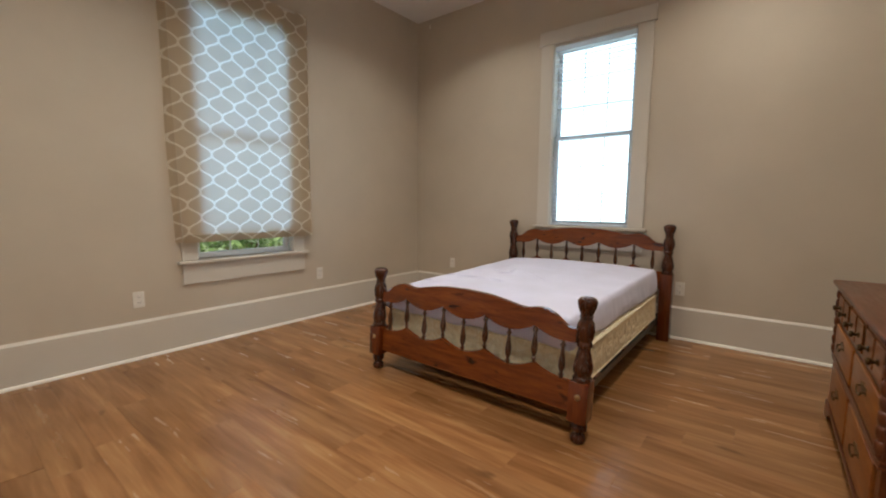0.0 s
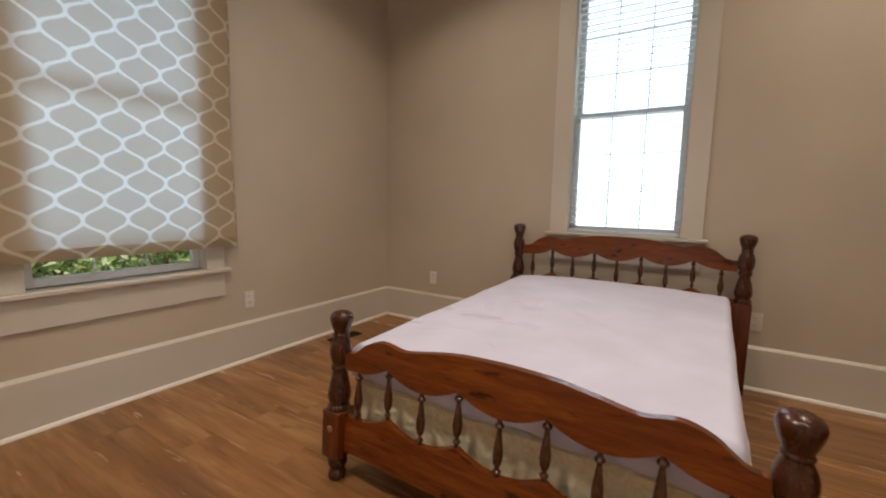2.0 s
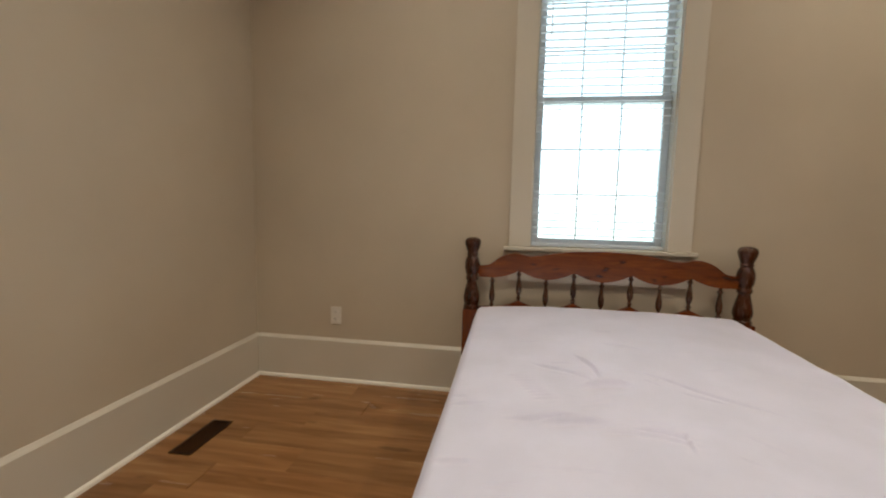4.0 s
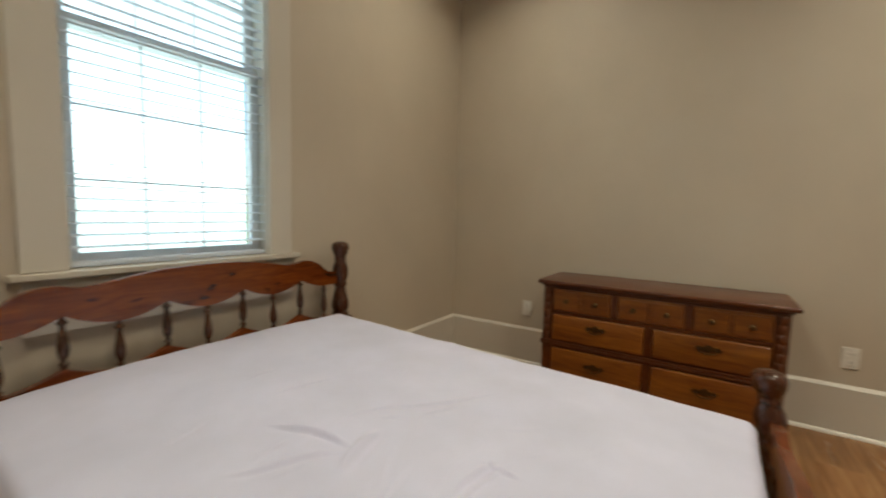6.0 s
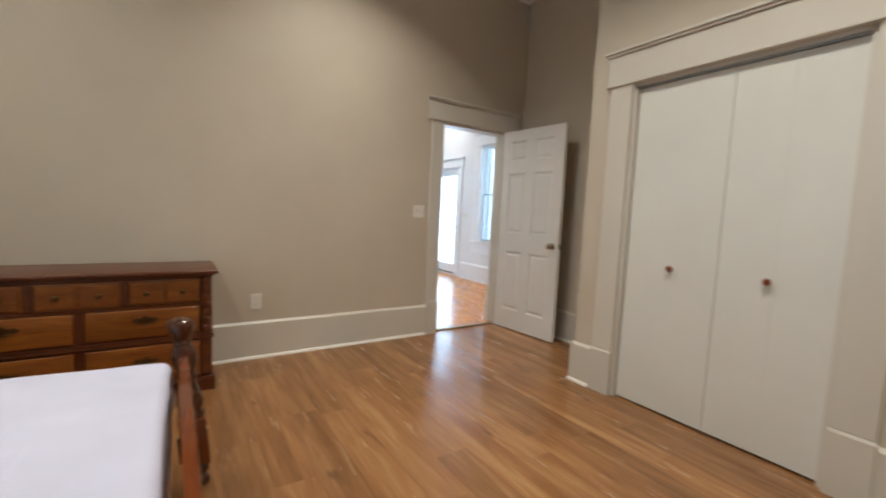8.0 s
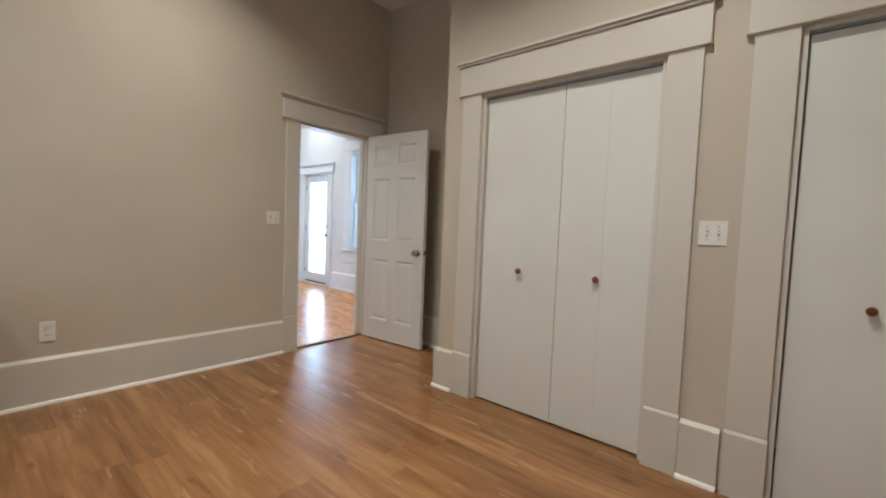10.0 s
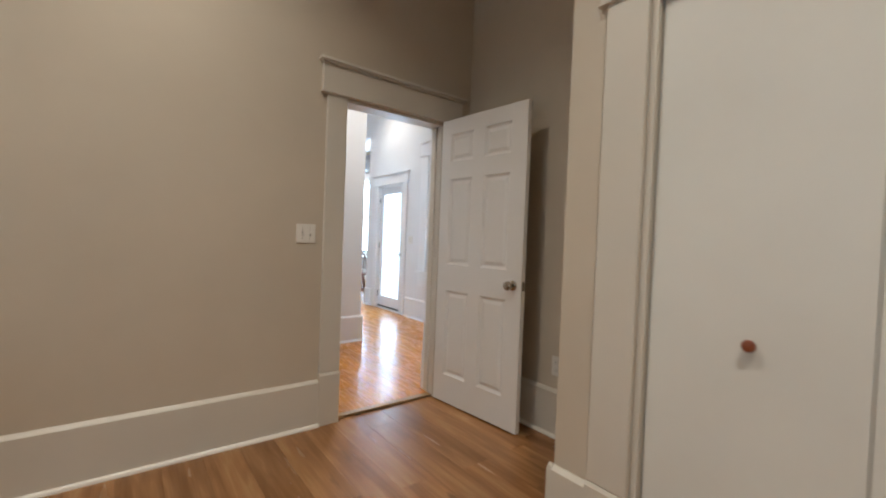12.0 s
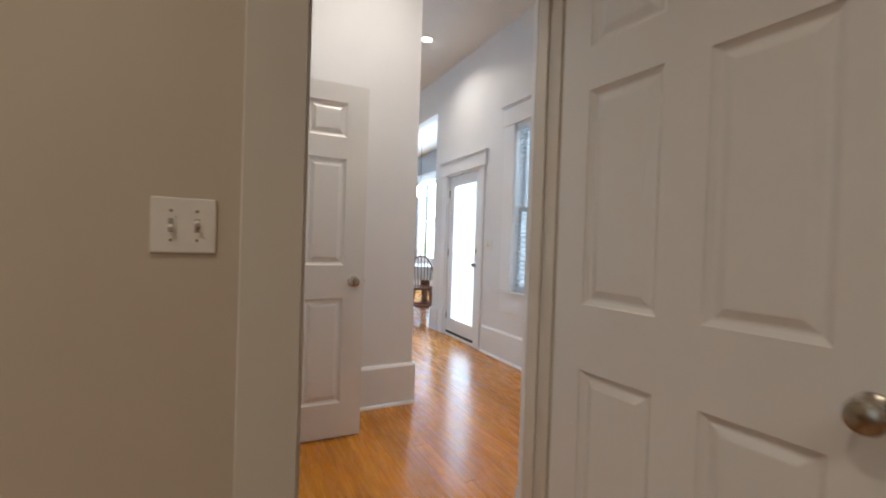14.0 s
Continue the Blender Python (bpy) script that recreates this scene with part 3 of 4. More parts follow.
wn_mid = (NWIN[0] + NWIN[1]) / 2
window("window_1", on_wall("north", wn_mid), NWIN[1] - NWIN[0], NWIN[2], NWIN[3], "tall double-hung window with cream casing and bright daylight")
blind(on_wall("north", wn_mid), NWIN[1] - NWIN[0] - 0.018, NWIN[2] + 0.002, NWIN[3] - 0.017, "white wide-slat blind with open slats in the window", 7)
ww_mid = (WWIN[0] + WWIN[1]) / 2
window("window_2", on_wall("west", ww_mid), WWIN[1] - WWIN[0], WWIN[2], WWIN[3], "tall double-hung window behind a patterned roman shade", wide=0.118, apron=0.166)
window("window_3", on_wall("hall", (HWIN[0] + HWIN[1]) / 2), HWIN[1] - HWIN[0], HWIN[2], HWIN[3], "white hall window with a half-open blind", HALLTRIM, VINYL, True, 0.17, 0.17, 0.012)
blind(on_wall("hall", (HWIN[0] + HWIN[1]) / 2), HWIN[1] - HWIN[0] - 0.042, HWIN[2] + 0.002, HWIN[3] - 0.017, "white wide-slat blind in the hall window", 12)
window("window_4", on_wall("dining", 8.6), 2.5, 0.75, 2.72, "wide bright white dining room window", HALLTRIM, VINYL, True, 0.11, 0.12, 0.02)

# roman shade over the west window
def roman_shade():
    ob = thing("roman_shade", on_wall("west", 1.6625), "taupe roman shade with a white ogee lattice, lowered", "shade")
    w, z0, z1, y = 1.155, 0.855, 2.92, -0.062
    bm = bmesh.new()
    nx, nz = 60, 90
    grid = []
    for j in range(nz + 1):
        z = z0 + (z1 - z0) * j / nz
        row = []
        for i in range(nx + 1):
            x = -w / 2 + w * i / nx
            hang = 0.004 * math.sin(x * 9 + z * 1.3) + 0.003 * math.sin(x * 21 - z * 2.1) + 0.0016 * math.sin(z * 31)
            lean = -0.016 * (z - z0) * max(0.0, -x / (w / 2)) ** 4
            row.append(bm.verts.new((x + lean + 0.004 * math.sin(z * 3.0), y + hang, z)))
        grid.append(row)
    for j in range(nz):
        for i in range(nx):
            bm.faces.new((grid[j][i], grid[j][i + 1], grid[j + 1][i + 1], grid[j + 1][i]))
    part("fabric", bm, SHADE, ob, smooth=True)
    # turned-back hem with its fold line, and the side returns
    hem = bmesh.new()
    a = [hem.verts.new((x, y - 0.010 - 0.004 * math.sin(x * 11), z)) for x, z in [(-w / 2 + w * i / 24, z0 - 0.006) for i in range(25)]]
    b = [hem.verts.new((x, y - 0.007, z)) for x, z in [(-w / 2 + w * i / 24, z0 + 0.052 + 0.003 * math.sin(i * 0.9)) for i in range(25)]]
    for i in range(24):
        hem.faces.new((a[i], a[i + 1], b[i + 1], b[i]))
    bmesh.ops.solidify(hem, geom=list(hem.faces), thickness=0.003)
    part("hem", hem, SHADE, ob, smooth=True)
    for s in (-1, 1):
        side = bmesh.new()
        cols = []
        for j in range(31):
            z = z0 + (z1 - z0) * j / 30
            cols.append([side.verts.new((s * (w / 2 + 0.013 * k) - (0.016 * (z - z0) if s < 0 else 0.0) + 0.004 * math.sin(z * 3.0) + 0.004 * math.sin(z * 5 + k), y + 0.003 + k * 0.018, z)) for k in range(4)])
        for p, q in zip(cols, cols[1:]):
            for k in range(3):
                side.faces.new((p[k], p[k + 1], q[k + 1], q[k]))
        part("side_return", side, SHADE, ob, smooth=True)
    part("mounting_board", box((-w / 2, w / 2, y + 0.004, -0.028, z1 - 0.02, z1)), TRIM, ob)
    part("lift_cord", tube([(w / 2 - 0.02, y + 0.012, z1 - 0.03), (w / 2 - 0.018, y + 0.014, 1.2)], 0.0012, 5), BLIND, ob)
    return ob


roman_shade()


def six_panel(w, h, t, rail_z):
    """A moulded six-panel slab, hinge edge at x = 0, faces at y = 0 and y = t."""
    cols = ((0.096, 0.315), (0.421, 0.640))
    bm = box((0, cols[0][0], 0, t, 0, h), (cols[1][1], w, 0, t, 0, h), (cols[0][1], cols[1][0], 0, t, 0, h))
    spans = [(0, rail_z[0]), (rail_z[1], rail_z[2]), (rail_z[3], rail_z[4]), (rail_z[5], h)]
    for lo, hi in spans:
        for x0, x1 in cols:
            extra = box((x0, x1, 0, t, lo, hi))
            merge(bm, extra)
    for lo, hi in ((rail_z[0], rail_z[1]), (rail_z[2], rail_z[3]), (rail_z[4], rail_z[5])):
        for x0, x1 in cols:
            for side in (0, 1):
                raised_panel(bm, x0, x1, lo, hi, 0 if side == 0 else t, 1 if side == 0 else -1)
    return bm


def merge(bm, other):
    me = bpy.data.meshes.new("scratch")
    other.to_mesh(me)
    other.free()
    bm.from_mesh(me)
    bpy.data.meshes.remove(me)


def raised_panel(bm, x0, x1, z0, z1, y, s):
    """Sloped moulding down to a groove, then a raised field."""
    loops = []
    for inset, d in ((0.0, 0.0), (0.002, 0.004), (0.006, 0.007), (0.014, 0.0125), (0.019, 0.0135), (0.024, 0.0125), (0.042, 0.004), (0.046, 0.0035)):
        loops.append([bm.verts.new((x, y + s * d, z)) for x, z in ((x0 + inset, z0 + inset), (x1 - inset, z0 + inset), (x1 - inset, z1 - inset), (x0 + inset, z1 - inset))])
    for a, b in zip(loops, loops[1:]):
        for i in range(4):
            bm.faces.new((a[i], a[(i + 1) % 4], b[(i + 1) % 4], b[i]))
    bm.faces.new(loops[-1])


def knob_set(parent, x, z, y, s, mat=NICKEL):
    """Rose, neck and ball of a door knob that stands out along s * y."""
    turn = Matrix.Translation((x, y, z)) @ (pose(0, 0, 0, rx=90) if s < 0 else pose(0, 0, 0, rx=-90))
    prof = [(0.032, 0.0), (0.032, 0.004), (0.027, 0.009), (0.013, 0.012), (0.011, 0.026), (0.016, 0.034), (0.026, 0.042), (0.029, 0.052), (0.026, 0.061), (0.016, 0.066), (0.004, 0.067)]
    return part("door_knob", lathe(prof, 24, None, turn), mat, parent, "round satin metal knob", True)


RAILS = (0.198, 0.806, 0.994, 1.605, 1.728, 1.925)


def panel_door(name, m, w, h, label, knob_z=0.903):
    """Hinge at the origin; the leaf runs along +x, its seen face at y = 0."""
    ob = thing(name, m, label, "door", kind="structure")
    t = 0.035
    leaf = part("leaf", six_panel(w, h, t, RAILS), DOORPAINT, ob)
    knob_set(leaf, w - 0.066, knob_z, 0.0, -1)
    knob_set(leaf, w - 0.066, knob_z, t, 1)
    part("latch_plate", box((w, w + 0.0015, 0.006, t - 0.006, knob_z - 0.028, knob_z + 0.028), (w, w + 0.006, 0.012, t - 0.012, knob_z - 0.008, knob_z + 0.008)), NICKEL, leaf, "small latch plate")
    for z in (0.2, 1.0, 1.82):
        part("hinge", lathe([(0.006, z - 0.045), (0.006, z + 0.045)], 10, None, Matrix.Translation((-0.006, t + 0.004, 0))), NICKEL, leaf)
    return ob


# bedroom door, standing open past a right angle
ang = math.degrees(math.atan2(-1.132 + 1.070, 0.206 - 0.968))
panel_door("door_1", pose(0.968, -1.070, 0.012, rz=ang), 0.762, 2.030, "white six-panel bedroom door standing wide open")
doorway = thing("doorway_trim", on_wall("east", (DOORHOLE[0] + DOORHOLE[1]) / 2), "cream door casing with plinth blocks and cornice", "trim", kind="structure")
casing(doorway, DOORHOLE[1] - DOORHOLE[0], 0.0, 2.04, 0.13, TRIM, 0.165, 0.034, True, 0.327, 0.12, lining=0.006)
part("strike_plate", box((-0.3765, -0.3755, 0.03, 0.055, 0.87, 0.97)), BRASS, doorway)
part("door_stop", box((-0.3764, -0.366, 0.055, 0.09, 0.017, 2.02), (0.366, 0.3764, 0.055, 0.09, 0.017, 2.02), bevel=0.002), TRIM, doorway)
part("threshold", box((-0.3762, 0.3762, 0.008, 0.058, 0.0, 0.0165), bevel=0.006, seg=2), THRESH, doorway, "worn metal threshold strip")
hall_trim = thing("doorway_trim_hall", pose(HX + 0.0145, (DOORHOLE[0] + DOORHOLE[1]) / 2, 0, rz=90), "white hall side door casing", "trim", kind="structure")
casing(hall_trim, DOORHOLE[1] - DOORHOLE[0] + 0.002, 0.016, 2.04, 0.13, HALLTRIM, 0.165, 0.034, True, 0.31, 0.012, 0.016, 0.006)

# hall door, open flat before the partition
panel_door("door_2", pose(2.405, -0.112, 0.027, rz=-92), 0.762, 2.030, "white six-panel hall door standing open")


def folding_closet(name, wall_u, w, panels, label, group, shares=(0.25, 0.25, 0.25, 0.25)):
    ob = thing(name, on_wall("closet", wall_u), label, "closet door", group, "structure")
    casing(ob, w, 0.0, 2.05, 0.155, TRIM, 0.185, 0.026, True, 0.305, 0.115, lining=0.024)
    part("track", box((-w / 2 + 0.018, w / 2 - 0.018, 0.012, 0.060, 2.022, 2.0335)), TRACK, ob, "grey metal track")
    widths = [q * (w - 0.058) for q in shares]
    for i in range(panels):
        x0, pw = -w / 2 + 0.030 + sum(widths[:i]), widths[i]
        gap = (0.0, 0.0, 0.0038, 0.0003)[i]
        fold = 0.0007 if i == 3 else 0.0
        leaf = part("folding_panel", box((x0 + gap, x0 + pw - 0.00002, 0.028 + fold, 0.060 + fold, 0.014, 2.020), bevel=0.0002 if i < 2 else 0.0009), CLOSET, ob)
        if i in (1, 2) and panels == 4:
            kx = x0 + 0.022 if i == 1 else x0 + pw - 0.022
            turn = Matrix.Translation((kx, 0.028 + fold, 0.91)) @ pose(0, 0, 0, rx=90)
            part("closet_knob", lathe([(0.010, 0.0), (0.010, 0.008), (0.013, 0.012), (0.0175, 0.018), (0.0185, 0.024), (0.015, 0.030), (0.006, 0.033)], 20, None, turn), KNOBWOOD, leaf, "small reddish wooden knob", True)
    return ob


folding_closet("closet_1", (CLO1[0] + CLO1[1]) / 2, CLO1[1] - CLO1[0], 4, "white four-panel folding closet door, closed, with wooden knobs", "folding closets", (0.256, 0.258, 0.251, 0.235))
folding_closet("closet_2", (CLO2[0] + CLO2[1]) / 2, CLO2[1] - CLO2[0], 4, "white folding closet door beside the first, closed", "folding closets")

# glazed exterior door in the hall
def glazed_door():
    ob = thing("door_3", on_wall("hall", (HDOOR[0] + HDOOR[1]) / 2), "white exterior door with one tall bright glass pane", "door", kind="structure")
    w = HDOOR[1] - HDOOR[0]
    casing(ob, w, 0.016, 2.03, 0.115, HALLTRIM, 0.135, 0.03, True, 0.30, 0.15, 0.016)
    d = w - 0.04
    z0, z1 = 0.06, 2.010
    leaf = part("leaf", box((-d / 2, -d / 2 + 0.105, 0.03, 0.075, z0, z1), (d / 2 - 0.105, d / 2, 0.03, 0.075, z0, z1), (-d / 2 + 0.105, d / 2 - 0.105, 0.03, 0.075, z0, z0 + 0.15),
                            (-d / 2 + 0.105, d / 2 - 0.105, 0.03, 0.075, z1 - 0.11, z1), bevel=0.003), HALLTRIM, ob)
    g = d / 2 - 0.105
    part("glazing_bead", box((-g, -g + 0.02, 0.022, 0.03, z0 + 0.15, z1 - 0.11), (g - 0.02, g, 0.022, 0.03, z0 + 0.15, z1 - 0.11), (-g, g, 0.022, 0.03, z0 + 0.15, z0 + 0.17), (-g, g, 0.022, 0.03, z1 - 0.13, z1 - 0.11), bevel=0.004), HALLTRIM, leaf)
    pane = part("pane", box((-g, g, 0.05, 0.056, z0 + 0.148, z1 - 0.108)), GLASS, leaf, "clear glass")
    pane.visible_shadow = False
    knob_set(leaf, d / 2 - 0.05, 0.93, 0.03, -1)
    part("deadbolt", lathe([(0.028, 0), (0.028, 0.008), (0.02, 0.012), (0.004, 0.013)], 20, None, Matrix.Translation((d / 2 - 0.05, 0.03, 1.09)) @ pose(0, 0, 0, rx=90)), STEEL, leaf, "dark round deadbolt", True)
    for z in (0.25, 1.05, 1.8):
        part("hinge", box((-d / 2 - 0.012, -d / 2 + 0.004, 0.020, 0.030, z - 0.045, z + 0.045), bevel=0.002), STEEL, leaf)
    part("sill_plate", box((-d / 2, d / 2, -0.015, 0.10, 0.016, 0.032), bevel=0.003), HALLTRIM, ob)
    part("door_sweep", box((-d / 2, d / 2, 0.024, 0.070, 0.034, 0.058)), DARKGAP, ob, "black rubber sweep")
    return ob


glazed_door()


# ---------------------------------------------------------------- the bed
def turned_top(z):
    """Profile of the turned part of a post that begins at height z, about 0.41 m long."""
    pts = [(0.046, 0.0), (0.048, 0.010), (0.046, 0.020), (0.040, 0.026), (0.042, 0.034), (0.0485, 0.056), (0.047, 0.082), (0.039, 0.120), (0.032, 0.150), (0.030, 0.168),
           (0.036, 0.174), (0.038, 0.184), (0.036, 0.194), (0.033, 0.200), (0.040, 0.218), (0.0445, 0.245), (0.0445, 0.268), (0.040, 0.290), (0.032, 0.308), (0.029, 0.316), (0.033, 0.320), (0.0335, 0.326), (0.030, 0.332),
           (0.033, 0.342), (0.041, 0.362), (0.0475, 0.386), (0.0475, 0.400), (0.040, 0.414), (0.022, 0.4225), (0.003, 0.425)]
    return [(r, z + h) for r, h in smooth_profile(pts, 3)]


def bed_post(parent, x, y, block0, block1, top, foot):
    shaft = box((x - 0.0485, x + 0.0485, y - 0.0485, y + 0.0485, block0, block1), bevel=0.006, seg=2)
    part("post_block", shaft, POSTBLOCK, parent, "square red-brown post block", True)
    bm = bmesh.new()
    k = (top - block1) / 0.425
    lathe([(r, block1 - 0.002 + (z - block1) * k) for r, z in turned_top(block1)], 28, bm)
    if foot:
        pts = [(0.024, 0.0), (0.034, 0.004), (0.038, 0.018), (0.034, 0.034), (0.026, 0.044), (0.027, 0.052), (0.038, 0.060), (0.042, 0.072), (0.040, 0.086), (0.034, 0.096), (0.034, block0 + 0.002)]
        lathe(smooth_profile(pts, 3), 24, bm)
    for v in bm.verts:
        v.co += Vector((x, y, 0))
    post = part("post_turning", bm, POSTWOOD, parent, "dark turned post with a ball top", True)
    return post


def spindle(parent, x, y, z0, z1):
    h = z1 - z0
    pts = [(0.009, 0.0), (0.010, 0.05), (0.014, 0.08), (0.0135, 0.10), (0.008, 0.13), (0.0085, 0.17), (0.014, 0.23), (0.0175, 0.34), (0.0165, 0.46), (0.012, 0.62), (0.009, 0.74),
           (0.0085, 0.80), (0.015, 0.84), (0.0155, 0.87), (0.009, 0.91), (0.009, 1.0)]
    bm = lathe([(r, z0 + q * h) for r, q in smooth_profile(pts, 3)], 16, None, Matrix.Translation((x, y, 0)))
    return part("spindle", bm, SPINDLEWOOD, parent, "", True)


def crest(half, base, n=160):
    """Edge lines of the shaped top rail: shoulders, a long crown above, scallops below. base: height of the lobes' foot."""
    top, low = [], []
    key = [(0.0, 0.176), (0.16, 0.170), (0.28, 0.153), (0.36, 0.138), (0.41, 0.133), (0.45, 0.140), (0.49, 0.146), (0.53, 0.142), (0.58, 0.122), (0.62, 0.092), (0.65, 0.074), (0.72, 0.066), (0.80, 0.066)]
    line = smooth_profile(key, 8)
    for i in range(n + 1):
        x = -half + 2 * half * i / n
        a = abs(x)
        z = line[-1][1]
        for p, q in zip(line, line[1:]):
            if p[0] <= a <= q[0]:
                z = p[1] + (q[1] - p[1]) * (a - p[0]) / max(q[0] - p[0], 1e-6)
                break
        top.append((x, base + z))
        low.append((x, base + scallop(x, half)))
    return top, low


SPACING = 0.156


def scallop(x, half):
    """Cusps over every second spindle, round lobes between."""
    step = SPACING
    u = x / step + 5              # spindles at 1, 2, ... 9
    d = abs(((u - 2) % 2.0) - 0.0)
    d = min(d, 2.0 - d)                # 0 at spindles 2, 4, 6, 8
    if u < 1.0 or u > 9.0:
        return 0.0
    return 0.047 * (1 - min(1.0, d)) ** 1.9


def apron_lines(half, base, n=160):
    """The lower rail: straight foot, peaks under every second spindle."""
    top, low = [], []
    for i in range(n + 1):
        x = -half + 2 * half * i / n
        top.append((x, base + 0.152 + scallop(x, half) * 1.0))
        low.append((x, base))
    return top, low


BEDX = -1.209
bed = thing("bed_frame", pose(BEDX, 1.825, 0), "dark stained pine spindle bed with turned posts", "bed")
HEADY = 1.948
FH, HH = 0.7325, 0.745
for sx in (-1, 1):
    bed_post(bed, sx * FH, 0, 0.105, 0.305, 0.722, True)
    bed_post(bed, sx * HH, HEADY, 0.0, 0.582, 1.012, False)
foot_in, head_in = FH - 0.040, HH - 0.040
t, l = crest(foot_in, 0.484)
part("foot_rail_top", board(t, l, -0.014, 0.014, 0.005), BEDWOOD, bed, "scalloped knotty top rail", True)
t, l = apron_lines(foot_in, 0.137)
part("foot_rail_low", board(t, l, -0.013, 0.013, 0.004), BEDWOOD, bed, "scalloped lower rail", True)
t, l = crest(head_in, 0.775)
part("head_rail_top", board(t, l, HEADY - 0.014, HEADY + 0.014, 0.005), BEDWOOD, bed, "scalloped knotty top rail", True)
t, l = apron_lines(head_in, 0.446)
part("head_rail_low", board(t, l, HEADY - 0.013, HEADY + 0.013, 0.004), BEDWOOD, bed, "scalloped lower rail", True)
for k in range(1, 10):
    x = (k - 5) * SPACING
    up = 0.047 if k % 2 == 0 else 0.0
    spindle(bed, x, 0, 0.137 + 0.150 + up, 0.486 + up)
    spindle(bed, x, HEADY, 0.446 + 0.150 + up, 0.777 + up)
for sx in (-1, 1):
    part("side_rail", box((sx * 0.696, sx * 0.700, 0.047, HEADY - 0.047, 0.150, 0.192), (sx * 0.660, sx * 0.696, 0.047, HEADY - 0.047, 0.170, 0.1738)), STEEL, bed, "dark steel angle rail")
    for yy in (0.052, HEADY - 0.052):
        part("rail_bracket", box((sx * 0.684, sx * 0.7005, yy - 0.006, yy + 0.006, 0.130, 0.240), bevel=0.002), STEEL, bed)
    for yy, zz in ((-0.0425, 0.235),):
        turn = Matrix.Translation((sx * FH, yy - 0.006, zz)) @ pose(0, 0, 0, rx=90)
        part("bolt_cover", lathe([(0.014, 0), (0.014, 0.002), (0.010, 0.005), (0.002, 0.006)], 16, None, turn), BRIGHTBRASS, bed, "round brass bolt cover", True)
for yy in (0.35, 0.95, 1.55):
    part("slat", box((-0.698, 0.698, yy - 0.045, yy + 0.045, 0.174, 0.193), bevel=0.002), CHAIRWOOD, bed)


# the foot end leans: its feet stand out from the bed, more on one side
for piece in bed.children:
    if max(v.co.y for v in piece.data.vertices) < 0.2:
        for v in piece.data.vertices:
            v.co.y -= (0.71 - v.co.z) * (0.075 + 0.020 * v.co.x / FH)


def rounded_block(hx, hy, z0, z1, r, nx, ny, nz, shape):
    """A box of fine quads with rounded edges, moved by shape(x, y, z, outward)."""
    bm = bmesh.new()
    verts = {}

    def vert(p):
        key = tuple(round(c, 5) for c in p)
        if key not in verts:
            q = Vector(p)
            c = Vector((max(-hx + r, min(hx - r, q.x)), max(-hy + r, min(hy - r, q.y)), max(z0 + r, min(z1 - r, q.z))))
            d = q - c
            if d.length > 1e-9:
                q = c + d.normalized() * r if sum(abs(k) > 1e-9 for k in d) > 1 else c + d
            verts[key] = bm.verts.new(shape(q))
        return verts[key]

    def sheet(f, na, nb):
        for a in range(na):
            for b in range(nb):
                try:
                    bm.faces.new([vert(f(a / na, b / nb)), vert(f((a + 1) / na, b / nb)), vert(f((a + 1) / na, (b + 1) / nb)), vert(f(a / na, (b + 1) / nb))])
                except ValueError:
                    pass
    lx, ly, lz = 2 * hx, 2 * hy, z1 - z0
    for z in (z0, z1):
        sheet(lambda a, b: (-hx + lx * a, -hy + ly * b, z), nx, ny)
    for y in (-hy, hy):
        sheet(lambda a, b: (-hx + lx * a, y, z0 + lz * b), nx, nz)
    for x in (-hx, hx):
        sheet(lambda a, b: (x, -hy + ly * a, z0 + lz * b), ny, nz)
    return bm


rng = random.Random(7)
# creases of the loose cover: place, direction, length, width, height
CREASES = [(-0.21, 0.03, -1.37, 0.19, 0.009, 0.016), (-0.18, -0.12, 0.2, 0.14, 0.016, 0.018), (-0.31, -0.02, -0.7, 0.2, 0.008, 0.011), (-0.39, -0.34, 0.09, 0.19, 0.009, 0.014),
           (-0.31, -0.36, -0.04, 0.15, 0.012, 0.017), (-0.15, -0.41, -0.04, 0.22, 0.008, 0.009), (0.11, -0.11, -0.6, 0.36, 0.007, 0.009), (0.09, -0.15, -0.38, 0.11, 0.006, 0.006),
           (-0.65, -0.21, 0.0, 0.05, 0.008, 0.008), (-0.62, -0.26, 0.25, 0.09, 0.008, 0.009), (-0.62, -0.55, 0.11, 0.09, 0.009, 0.009), (-0.10, -0.39, -0.06, 0.13, 0.010, 0.012),
           (-0.05, -0.42, -1.43, 0.08, 0.008, 0.007), (-0.31, 0.05, -0.18, 0.08, 0.006, 0.006), (-0.08, 0.44, 0.23, 0.08, 0.006, 0.006), (-0.04, 0.27, -0.08, 0.17, 0.006, 0.005)]
# a short row of ripples, then small scattered ones
for k in range(9):
    CREASES.append((-0.46 + 0.010 * k, -0.06 - 0.021 * k, -0.08 + rng.gauss(0, 0.08), 0.07, 0.006, 0.0055))
for _ in range(22):
    CREASES.append((rng.gauss(-0.10, 0.28), rng.gauss(-0.22, 0.36), rng.choice((0.0, -0.6, 0.2)) + rng.gauss(0, 0.2), rng.uniform(0.05, 0.16), rng.uniform(0.006, 0.011), rng.uniform(0.001, 0.0042)))


